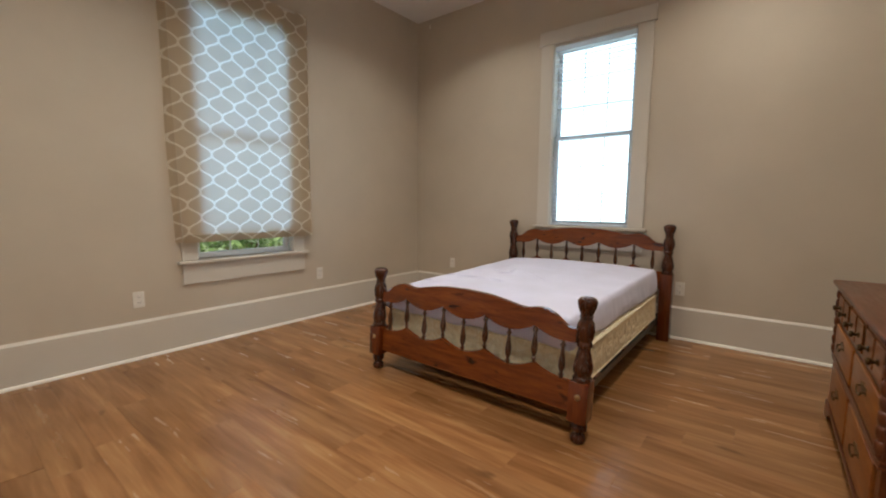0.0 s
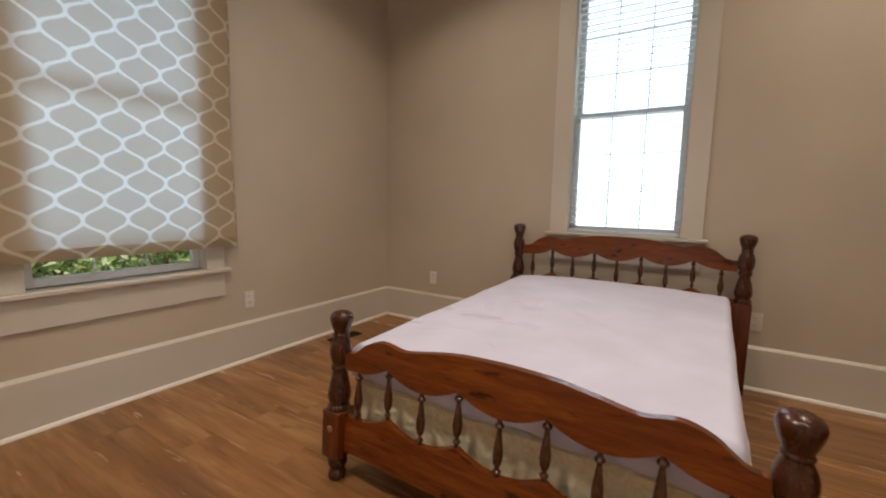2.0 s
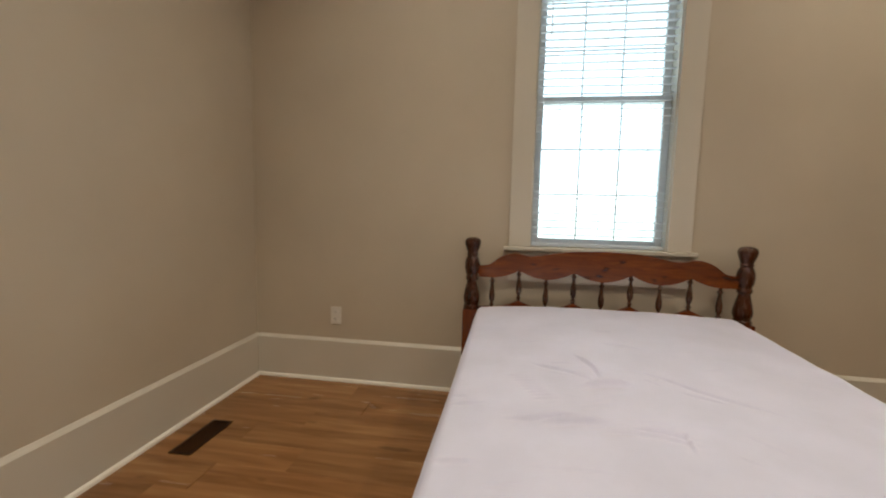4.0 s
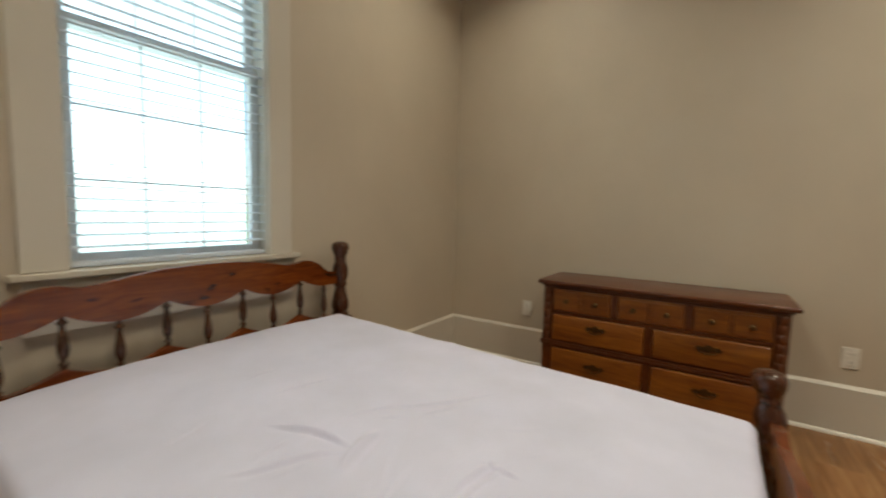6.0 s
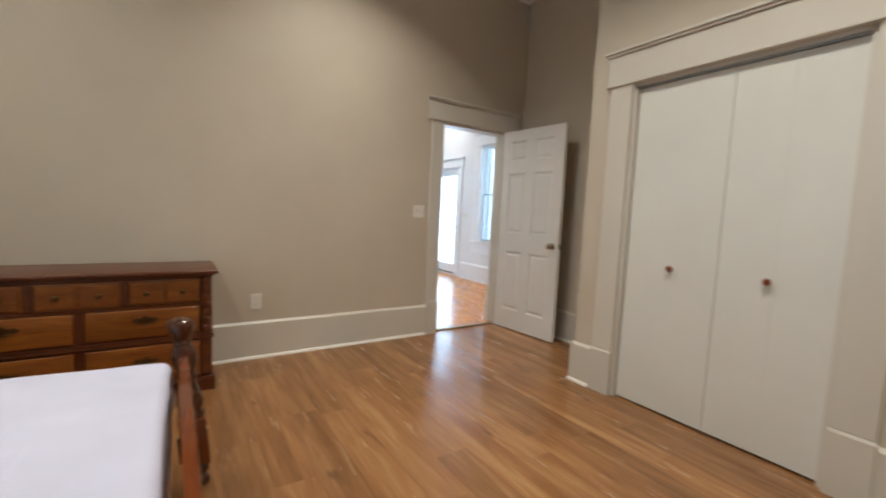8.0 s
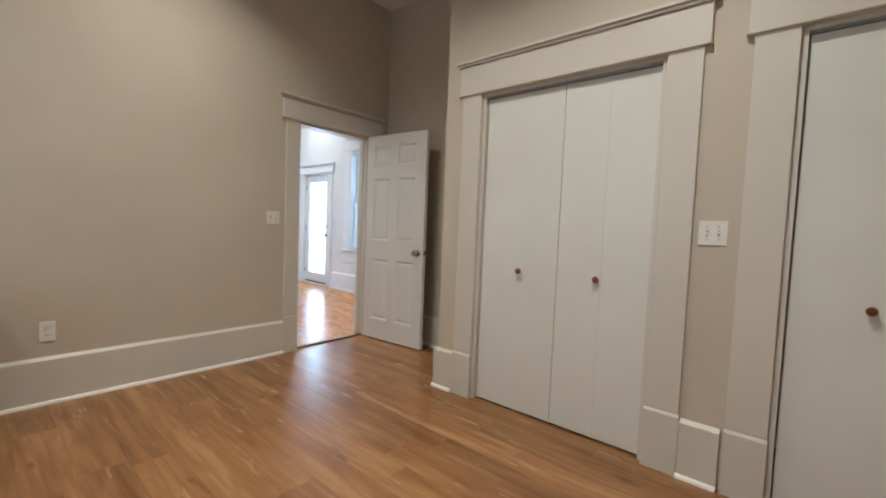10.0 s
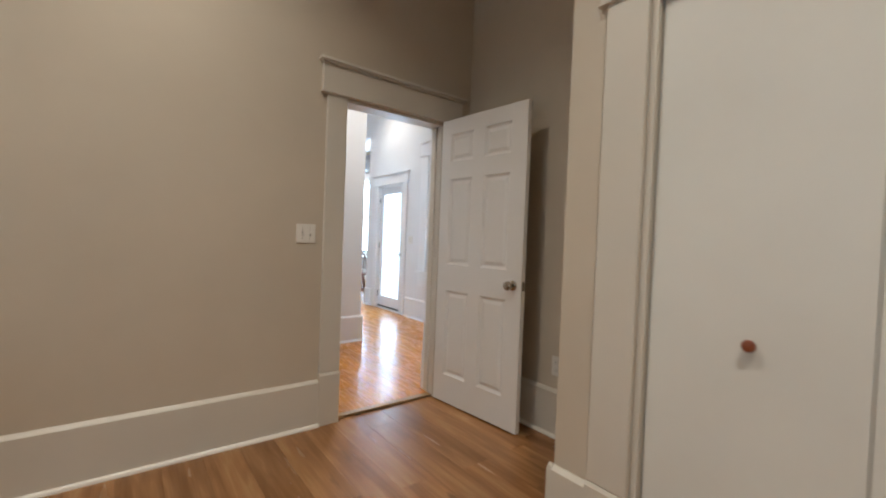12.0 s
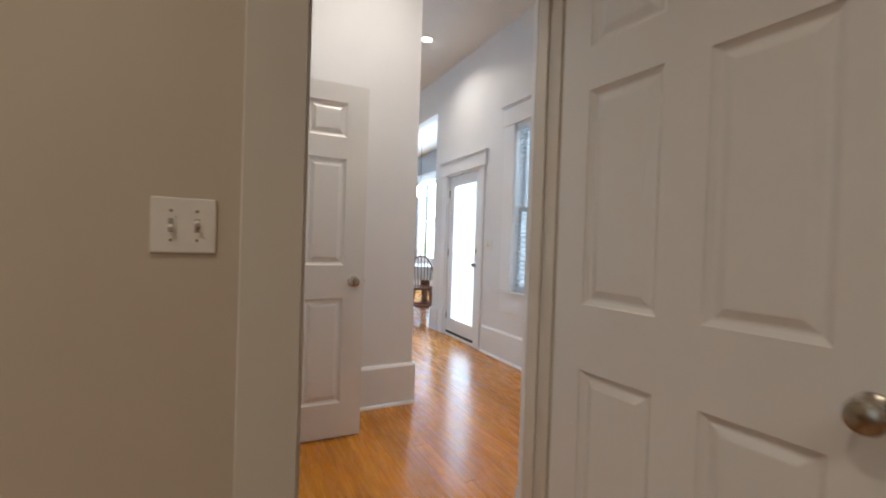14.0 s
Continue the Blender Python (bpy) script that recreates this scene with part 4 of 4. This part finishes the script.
def crease_height(x, y):
    h = 0.0
    for cx, cy, a, ln, w, k in CREASES:
        dx, dy = x - cx, y - cy
        if abs(dx) > 0.3 or abs(dy) > 0.3:
            continue
        u, v = dx * math.cos(a) + dy * math.sin(a), -dx * math.sin(a) + dy * math.cos(a)
        w, k = w * 0.85, k * 0.85
        v += 0.012 * math.sin(u * 17 + cx * 9) + 0.10 * u * u
        taper = math.exp(-(u / (ln * 0.5)) ** 4)
        h += taper * k * (math.exp(-(v / (w * (1.0 if v > 0 else 0.55))) ** 2) - 0.4 * math.exp(-((v + 1.6 * w) / w) ** 2))
    return h


MX, MY = 0.690, 0.928


def cover_shape(q):
    x, y, z = q
    up = max(0.0, min(1.0, (z - 0.50) / 0.09))
    edge = max(abs(x) / MX, abs(y) / MY)
    crown = 0.022 * (1 - abs(x / MX) ** 2.2) * (1 - abs(y / MY) ** 16) + 0.024 * (y / MY) - 0.022 * max(0.0, -x / MX) ** 3
    soft = 0.006 * noise.noise((x * 3.1, y * 3.1, 1.7)) + 0.003 * noise.noise((x * 9, y * 9, 4.1))
    z2 = z + up * (crown + soft + crease_height(x, y) * max(0.0, min(1, (1.02 - edge) * 9)))
    side = (1 - up) if z < 0.60 else 0.0
    wav = 0.012 * noise.noise((x * 5, y * 5, z * 9)) + 0.006 * noise.noise((x * 17, y * 17, z * 5))
    k = 1 + side * (wav + 0.006)
    drop = side * 0.018 * noise.noise((x * 6.1, y * 6.1, 8.0)) if z < 0.44 else 0.0
    return Vector((x * k * (1 + 0.016 * side), y * k * 0.999, z2 + drop))


bm = rounded_block(MX, MY, 0.412, 0.604, 0.032, 340, 440, 14, cover_shape)
mattress = thing("mattress", pose(-1.240, 2.792, 0, rz=-1), "mattress in a wrinkled white fitted sheet on a box spring", "mattress")
sheet = part("fitted_sheet", bm, SHEET, mattress, "wrinkled white cotton sheet", True)
sheet.data.set_sharp_from_angle(angle=math.pi)
part("core", box((-0.655, 0.655, -0.885, 0.885, 0.4115, 0.560), bevel=0.03, seg=3), QUILT, mattress, "quilted mattress body", True)


def spring_shape(q):
    """Puffed quilting on the sides, pulled in along curling stitch lines."""
    x, y, z = q
    warp = 0.035 * noise.noise((x * 9, y * 9, z * 9))
    d = noise.voronoi((x * 9.5 + warp * 9, y * 9.5 - warp * 9, z * 13 + warp * 6))[0]
    puff = min(1.0, (d[1] - d[0]) * 2.4) ** 0.6
    out = 0.011 * (puff - 0.6) + 0.004 * noise.noise((x * 8, y * 8, z * 8))
    ax, ay = abs(x) / 0.684, abs(y) / 0.925
    if ax >= ay:
        return Vector((x + math.copysign(out, x), y, z))
    return Vector((x, y + math.copysign(out, y), z))


bm = rounded_block(0.680, 0.925, 0.194, 0.410, 0.02, 130, 180, 26, spring_shape)
spring = tagged(part("box_spring", bm, QUILT, None, smooth=True), "cream quilted box spring in the wooden bed frame", "box spring")
spring.matrix_world = pose(BEDX, 1.825 + HEADY / 2, 0)
piping = []
for z in (0.205, 0.400):
    piping.append(tube([(-0.686, -0.927, z), (0.686, -0.927, z), (0.686, 0.927, z), (-0.686, 0.927, z), (-0.686, -0.927, z)], 0.005, 6))
for p in piping:
    part("piping", p, QUILT, spring)


# ---------------------------------------------------------------- the dresser
def bail_pull(parent, y, z, x, w=0.085):
    """Shaped back plate with a drop handle on two posts; faces -x."""
    bm = bmesh.new()
    line = smooth_profile([(-w * 0.75, 0.0), (-w * 0.55, 0.016), (-w * 0.30, 0.010), (-w * 0.15, 0.020), (0, 0.026), (w * 0.15, 0.020), (w * 0.30, 0.010), (w * 0.55, 0.016), (w * 0.75, 0.0)], 4)
    low = [(a, -b * 0.8) for a, b in line]
    plate = board(line, low, 0, 0.002, 0.0)
    for v in plate.verts:
        v.co = Vector((x - v.co.y, y + v.co.x, z + v.co.z))
    pl = part("pull_plate", plate, BRASS, parent, "dark brass pull plate")
    arc = [(x - 0.014, y + w * 0.5 * math.cos(a), z - 0.002 - 0.022 * math.sin(a)) for a in [math.pi * i / 12 for i in range(13)]]
    part("pull_handle", tube([(x, y + w * 0.5, z)] + arc + [(x, y - w * 0.5, z)], 0.0035, 8), BRASS, pl, "dark brass drop handle", True)


def small_knob(parent, y, z, x):
    turn = Matrix.Translation((x, y, z)) @ pose(0, 0, 0, ry=-90)
    part("drawer_knob", lathe([(0.012, 0), (0.012, 0.002), (0.006, 0.006), (0.006, 0.014), (0.013, 0.020), (0.014, 0.025), (0.010, 0.030), (0.002, 0.031)], 16, None, turn), BRASS, parent, "dark brass knob", True)


def make_dresser():
    y0, y1, xf, xb = 1.641, 2.911, 0.530, 0.978
    ob = thing("dresser", pose(0, 0, 0), "reddish-brown wooden dresser with brass pulls against the wall", "dresser")
    part("carcass", box((xf + 0.022, xb, y0, y1, 0.09, 0.738), bevel=0.003), DRESSER, ob)
    top = box((0.498, xb + 0.001, 1.606, 2.946, 0.741, 0.766), bevel=0.008, seg=3)
    part("top", top, DRESSER, ob, "overhanging moulded top", True)
    part("top_molding", box((xf - 0.012, xb, y0 - 0.012, y1 + 0.012, 0.728, 0.7405), bevel=0.005, seg=2), DRESSER, ob)
    part("waist_molding", box((xf - 0.010, xb, y0 - 0.010, y1 + 0.010, 0.338, 0.349), (xf - 0.006, xb, y0 - 0.006, y1 + 0.006, 0.349, 0.355), (xf - 0.010, xb, y0 - 0.010, y1 + 0.010, 0.355, 0.366), bevel=0.003, seg=2), DRESSER, ob)
    # frame members of the front
    ra, rb = y0 + 0.062, y1 - 0.062
    part("front_frame", box((xf, xf + 0.021, ra, rb, 0.712, 0.728), (xf, xf + 0.021, ra, rb, 0.546, 0.567), (xf, xf + 0.021, ra, rb, 0.366, 0.375),
                            (xf, xf + 0.021, ra, rb, 0.326, 0.338), (xf, xf + 0.021, ra, rb, 0.09, 0.100), bevel=0.002), DRESSER, ob)
    # beaded corner pilasters above, plain ones below
    for ya, yb in ((y0, y0 + 0.060), (y1 - 0.060, y1)):
        bm = box((xf, xf + 0.021, ya, yb, 0.366, 0.728), bevel=0.003)
        mid = (ya + yb) / 2
        prof = [(0.020, 0.372)]
        for k in range(7):
            b = 0.376 + k * 0.0492
            prof += [(0.0185, b), (0.0225, b + 0.010), (0.0235, b + 0.025), (0.022, b + 0.040), (0.018, b + 0.045)]
        prof += [(0.020, 0.724)]
        lathe(smooth_profile(prof, 2), 16, bm, Matrix.Translation((xf + 0.004, mid, 0)))
        part("pilaster", bm, DRESSER, ob, "carved corner post", True)
        part("lower_post", box((xf, xf + 0.021, ya, yb, 0.100, 0.338), bevel=0.003), DRESSER, ob)
    # three small drawers over two rows of wide ones
    a, b = y0 + 0.066, y1 - 0.066
    w3 = (b - a - 0.076) / 3
    for i in range(3):
        d0 = a + i * (w3 + 0.038)
        d = part("drawer", box((xf - 0.004, xf + 0.02, d0, d0 + w3, 0.570, 0.711), bevel=0.004, seg=2), DRAWER, ob)
        half = w3 / 2
        for j in range(2):
            part("drawer_field", box((xf - 0.011, xf - 0.0045, d0 + 0.012 + j * half, d0 + half - 0.010 + j * half, 0.581, 0.700), bevel=0.005, seg=2), DRAWER, d)
            small_knob(d, d0 + half * (j + 0.5), 0.640, xf - 0.011)
        if i < 2:
            part("divider", box((xf, xf + 0.021, d0 + w3 + 0.002, d0 + w3 + 0.036, 0.5685, 0.7115), bevel=0.002), DRESSER, ob)
    w2 = (b - a - 0.048) / 2
    for z0, z1 in ((0.377, 0.544), (0.104, 0.324)):
        for i in range(2):
            d0 = a + i * (w2 + 0.048)
            d = part("drawer", box((xf - 0.010, xf + 0.02, d0, d0 + w2, z0, z1), bevel=0.007, seg=3), DRAWER, ob, "", True)
            bail_pull(d, d0 + w2 / 2, (z0 + z1) / 2 + 0.022, xf - 0.010)
        part("divider", box((xf, xf + 0.021, (a + b) / 2 - 0.022, (a + b) / 2 + 0.022, z0 - 0.0015, z1 + 0.0015), bevel=0.002), DRESSER, ob)
    # bracket base
    part("base_molding", box((xf - 0.014, xb, y0 - 0.014, y1 + 0.014, 0.072, 0.0895), bevel=0.005, seg=2), DRESSER, ob)
    for yc, s in ((y0 - 0.014, 1), (y1 + 0.014, -1)):
        line = [(0.0, 0.0), (0.07, 0.0), (0.10, 0.006), (0.125, 0.022), (0.14, 0.042), (0.16, 0.050), (0.20, 0.054)]
        bm = board([(p, 0.0715) for p, q in line], [(p, q) for p, q in line], 0, 0.02, 0.0)
        for v in bm.verts:
            v.co = Vector((xf - 0.014 + v.co.y, yc + s * v.co.x, v.co.z))
        part("bracket_foot", bm, DRESSER, ob)
        for xa, xz in ((xf + 0.007, xf + 0.12), (xb - 0.12, xb)):
            part("side_foot", box((xa, xz, yc, yc + s * 0.018, 0.0, 0.0715)), DRESSER, ob)
    return ob


make_dresser()


# ---------------------------------------------------------------- plates, vent, hook, downlights
def outlet(wall_name, u, z, label):
    ob = thing("outlet", on_wall(wall_name, u), label, "outlet", "wall outlets")
    part("cover_plate", box((-0.037, 0.037, -0.006, -0.0005, z - 0.060, z + 0.060), bevel=0.003, seg=2), PLATE, ob)
    for dz in (-0.024, 0.024):
        f = part("receptacle", box((-0.017, 0.017, -0.008, -0.006, z + dz - 0.014, z + dz + 0.014), bevel=0.003), PLATE, ob)
        part("slot", box((-0.008, -0.006, -0.0086, -0.008, z + dz - 0.002, z + dz + 0.008), (0.006, 0.008, -0.0086, -0.008, z + dz - 0.002, z + dz + 0.008), (-0.002, 0.002, -0.0086, -0.008, z + dz - 0.010, z + dz - 0.006)), SLOT, f)
    part("screw", lathe([(0.003, 0), (0.002, 0.001)], 8, None, Matrix.Translation((0, -0.006, z)) @ pose(0, 0, 0, rx=90)), PLATE, ob)
    return ob


for u in (0.786, 2.364):
    outlet("west", u, 0.444, "white wall outlet above the baseboard")
for u in (-2.867, -0.378):
    outlet("north", u, 0.444, "white wall outlet on the greige wall")
for u in (1.312, 3.205):
    outlet("east", u, 0.441, "white wall outlet beside the dresser")
outlet("nook", 0.085, 0.430, "white wall outlet behind the open door")


def switch_plate(name, m, z, style, label):
    ob = thing(name, m, label, "light switch")
    part("cover_plate", box((-0.058, 0.058, -0.006, -0.0005, z - 0.057, z + 0.057), bevel=0.003, seg=2), PLATE, ob)
    for x in (-0.023, 0.023):
        if style == "toggle":
            part("toggle_slot", box((x - 0.0045, x + 0.0045, -0.0064, -0.006, z - 0.014, z + 0.014)), VINYLGREY, ob)
            s = 1 if x > 0 else -1
            bm = box((x - 0.0042, x + 0.0042, -0.018, -0.006, -0.005, 0.005), bevel=0.0015)
            bmesh.ops.rotate(bm, verts=bm.verts, cent=(x, -0.006, 0), matrix=Matrix.Rotation(radians(28 * s), 3, 'X'))
            bmesh.ops.translate(bm, verts=bm.verts, vec=(0, 0, z + s * 0.007))
            part("toggle", bm, PLATE, ob)
            if x < 0:
                part("dimmer_track", box((x + 0.0085, x + 0.0095, -0.0066, -0.006, z - 0.018, z + 0.020)), VINYLGREY, ob)
        else:
            f = part("receptacle", box((x - 0.017, x + 0.017, -0.008, -0.006, z - 0.030, z + 0.030), bevel=0.003), PLATE, ob)
            for dz in (-0.014, 0.014):
                part("slot", box((x - 0.007, x - 0.0055, -0.0086, -0.008, z + dz - 0.004, z + dz + 0.006), (x + 0.0055, x + 0.007, -0.0086, -0.008, z + dz - 0.004, z + dz + 0.006)), SLOT, f)
        for dz in (-0.030, 0.030) if style == "toggle" else (-0.045, 0.045):
            part("screw", lathe([(0.0032, 0), (0.0022, 0.0012)], 8, None, Matrix.Translation((x, -0.006, z + dz)) @ pose(0, 0, 0, rx=90)), NICKEL, ob)
    return ob


switch_plate("light_switch", on_wall("east", -0.092), 1.186, "toggle", "white two-gang toggle switch plate beside the doorway")
switch_plate("light_switch", on_wall("closet", -2.104), 1.190, "toggle", "white two-gang toggle switch plate between the closets")
switch_plate("light_switch", on_wall("hall", 3.72), 1.16, "toggle", "white two-gang switch plate in the hall")

vent = thing("floor_vent", pose(-3.235, 3.10, 0), "dark brown metal floor vent by the baseboard", "vent")
part("vent_frame", box((-0.055, 0.055, -0.155, -0.140, 0.0, 0.006), (-0.055, 0.055, 0.140, 0.155, 0.0, 0.006), (-0.055, -0.042, -0.140, 0.140, 0.0, 0.006), (0.042, 0.055, -0.140, 0.140, 0.0, 0.006), bevel=0.001), VENT, vent)
louver = None
for i in range(22):
    yy = -0.132 + i * 0.01257
    if louver is None:
        louver = part("louver", box((-0.042, 0.042, -0.002, 0.002, 0.0, 0.005)), VENT, vent)
        lv = louver
    else:
        lv = new("louver", louver.data)
        lv.parent = vent
    lv.matrix_basis = pose(0, yy, 0)

hook = thing("wall_hook", on_wall("north", -3.244), "small white hook high on the wall", "hook")
part("hook_base", box((-0.006, 0.006, -0.004, 0, 3.30, 3.35), bevel=0.001), PLATE, hook)
part("hook_prong", tube([(0, -0.004, 3.335), (0.006, -0.02, 3.318), (0.014, -0.03, 3.312), (0.018, -0.03, 3.322)], 0.004, 6), PLATE, hook)


def downlight(x, y, label):
    ob = thing("recessed_light", pose(x, y, TOP), label, "ceiling light", "recessed lights")
    ring = lathe([(0.062, -0.001), (0.080, -0.001), (0.083, -0.006), (0.072, -0.009), (0.062, -0.004)], 32, None, None, False)
    part("trim_ring", ring, CEILING, ob, "", True)
    part("lens", lathe([(0.061, -0.001), (0.061, -0.003), (0.03, -0.0035), (0.002, -0.0035)], 32), BULB, ob, "glowing lens", True)


for lx, ly, watts in DOWNLIGHTS:
    downlight(lx, ly, "round recessed ceiling light, lit")
for lx, ly, watts in HALLLIGHTS:
    downlight(lx, ly, "round recessed hall light, lit")


# ---------------------------------------------------------------- beyond the hall
def windsor_chair(m, label):
    ob = thing("windsor_chair", m, label, "chair")
    seat = lathe(smooth_profile([(0.02, 0.420), (0.20, 0.424), (0.225, 0.440), (0.215, 0.456), (0.02, 0.448)], 3), 28)
    part("seat", seat, CHAIRWOOD, ob, "", True)
    for sx in (-1, 1):
        for sy in (-1, 1):
            part("leg", tube([(sx * 0.12, sy * 0.12, 0.425), (sx * 0.15, sy * 0.15, 0.26), (sx * 0.165, sy * 0.165, 0.14), (sx * 0.185, sy * 0.185, 0.0)], [0.014, 0.021, 0.016, 0.011], 10), CHAIRWOOD, ob, "", True)
        part("stretcher", tube([(sx * 0.152, -0.152, 0.19), (sx * 0.152, 0, 0.195), (sx * 0.152, 0.152, 0.19)], [0.008, 0.013, 0.008], 8), CHAIRWOOD, ob, "", True)
    part("stretcher", tube([(-0.15, 0, 0.195), (0, 0, 0.195), (0.15, 0, 0.195)], [0.008, 0.013, 0.008], 8), CHAIRWOOD, ob, "", True)
    hoop = [(0.205 * math.cos(a), 0.17 + 0.07 * math.sin(a), 0.445 + 0.50 * math.sin(a) ** 0.75) for a in [math.pi * i / 20 for i in range(21)]]
    part("hoop", tube(hoop, 0.011, 8), CHAIRWOOD, ob, "bent hoop back", True)
    for i in range(7):
        x = -0.15 + i * 0.05
        s = math.sqrt(max(0.0, 1 - (x / 0.205) ** 2))
        part("back_spindle", tube([(x * 0.8, 0.165, 0.448), (x, 0.17 + 0.035 * s, 0.445 + 0.25), (x, 0.17 + 0.07 * s, 0.445 + 0.5 * s ** 0.75)], 0.0065, 6), CHAIRWOOD, ob)
    return ob


windsor_chair(pose(5.98, -2.86, 0.016, rz=60), "brown hoop-back spindle chair at the dining table")
table = thing("dining_table", pose(6.85, -3.30, 0.016), "round dining table under a white cloth", "table")
part("tabletop", lathe([(0.02, 0.715), (0.54, 0.715), (0.55, 0.725), (0.55, 0.738), (0.54, 0.742), (0.02, 0.742)], 40), CHAIRWOOD, table, "", True)
part("pedestal", lathe(smooth_profile([(0.20, 0.0), (0.19, 0.05), (0.07, 0.10), (0.055, 0.3), (0.08, 0.45), (0.05, 0.6), (0.10, 0.714)], 4), 24), CHAIRWOOD, table, "", True)
cl = lathe([(0.02, 0.745), (0.556, 0.745), (0.563, 0.738), (0.570, 0.62), (0.578, 0.52)], 64)
for v in cl.verts:
    if v.co.z < 0.70:
        a = math.atan2(v.co.y, v.co.x)
        v.co.x *= 1 + 0.025 * math.sin(a * 13)
        v.co.y *= 1 + 0.025 * math.sin(a * 13)
tagged(part("tablecloth", cl, TABLECLOTH, None, smooth=True), "white cloth hanging over the dining table", "tablecloth").matrix_world = pose(6.85, -3.30, 0.016)
pend = thing("pendant_lamp", pose(6.6, -3.05, TOP), "white globe pendant lamp, lit", "ceiling lamp")
part("cord", tube([(0, 0, 0), (0, 0, -1.26)], 0.004, 6), STEEL, pend)
part("globe", lathe(smooth_profile([(0.03, -1.26), (0.08, -1.29), (0.11, -1.36), (0.08, -1.43), (0.003, -1.465)], 5), 24), GLOBE, pend, "glowing white globe", True)


# ---------------------------------------------------------------- outside
def shrub(x, y, size, seed, label):
    r = random.Random(seed)
    ob = thing("shrub", pose(x, y, -0.6), label, "shrub", "shrubs outside")
    stems = bmesh.new()
    verts, faces = [], []
    for s in range(9):
        a = r.uniform(0, 6.28)
        top = Vector((math.cos(a) * size * r.uniform(0.2, 0.6), math.sin(a) * size * r.uniform(0.2, 0.6), size * r.uniform(0.9, 1.5)))
        mid = top * 0.5 + Vector((r.uniform(-0.1, 0.1), r.uniform(-0.1, 0.1), 0.1))
        tube([(0, 0, 0), mid, top], [0.02, 0.013, 0.005], 6, stems)
        for _ in range(150):
            c = top + Vector((r.gauss(0, 0.32), r.gauss(0, 0.32), r.gauss(-0.12, 0.36))) * size * 0.62
            c.z = max(0.03, c.z)
            q = Euler((r.uniform(-0.9, 0.9), r.uniform(-0.9, 0.9), r.uniform(0, 6.28))).to_matrix()
            ln = r.uniform(0.05, 0.10)
            w = ln * 0.45
            b = len(verts)
            for p in ((-ln, 0, 0), (0, -w, 0.012), (ln, 0, 0), (0, w, 0.012)):
                verts.append(c + q @ Vector(p))
            faces.append((b, b + 1, b + 2, b + 3))
    part("stems", stems, CHAIRWOOD, ob)
    me = bpy.data.meshes.new("leaves")
    me.from_pydata([tuple(v) for v in verts], [], faces)
    me.materials.append(LEAF)
    lv = new("leaves", me)
    lv.parent = ob


for i, (x, y, s) in enumerate([(-7.3, 2.3, 1.0), (-7.4, 3.5, 1.1), (-7.7, 4.7, 1.1), (-8.8, 2.8, 1.5), (-9.2, 4.3, 1.6), (-10.2, 5.8, 1.8), (-8.2, 1.4, 1.0), (-9.0, 6.6, 1.5), (-12.0, 3.6, 2.2), (-12.5, 6.5, 2.4), (-13.0, 9.0, 2.4)]):
    shrub(x, y, s, 40 + i, "leafy green shrub in the garden outside")
# ---------------------------------------------------------------- floor boards
def plank_mesh(name, length, width, mat, thick=0.006):
    bm = box((0, length, 0, width, -thick, 0), bevel=0.0)
    top = [e for e in bm.edges if all(v.co.z > -1e-6 for v in e.verts)]
    bmesh.ops.bevel(bm, geom=top, offset=0.0005, segments=1, affect='EDGES')
    me = bpy.data.meshes.new(name)
    bmesh.ops.recalc_face_normals(bm, faces=bm.faces)
    bm.to_mesh(me)
    bm.free()
    me.materials.append(mat)
    return me


def lay(parent, x0, x1, y0, y1, z, width, lengths, mat, seed, gap, holes=(), thick=0.006):
    """Boards along x, joints staggered row by row; alike boards share a mesh."""
    r = random.Random(seed)
    meshes = {}
    y, row = y0, 0
    while y < y1 - 1e-6:
        w = min(width, y1 - y)
        a, b = x0, x1
        for hx0, hx1, hy0, hy1 in holes:
            if y + w / 2 > hy0 and y + w / 2 < hy1:
                a, b = (hx1, b) if hx0 <= a + 1e-6 else (a, hx0)
        x = a - r.uniform(0, lengths[-1] * 0.9)
        while x < b:
            ln = r.choice(lengths)
            p, q = max(x, a), min(x + ln, b)
            if q - p > 0.02:
                key = (round(q - p, 2), round(w, 3))
                if key not in meshes:
                    meshes[key] = plank_mesh("plank", key[0] - gap, w - gap, mat, thick)
                ob = new("plank", meshes[key])
                ob.parent = parent
                ob.location = (p, y, z)
            x += ln
        y += w
        row += 1


lay(floor_bed, WEST, EAST + 0.006, NOOKY, NORTH, 0.0, 0.178, [1.22], PLANK, 11, 0.0003, [(WEST, NOOKX - 0.1, NOOKY, CLOSETY - 0.12)])
lay(floor_hall, EAST + 0.056, 4.9, HALLY, -0.02, 0.015, 0.083, [0.7, 0.95, 1.2, 1.5], OAK, 5, 0.0002, (), 0.009)
lay(floor_hall, 4.9, 11.0, -4.45, 2.4, 0.0145, 0.166, [2.4], OAK, 6, 0.0002, (), 0.0085)
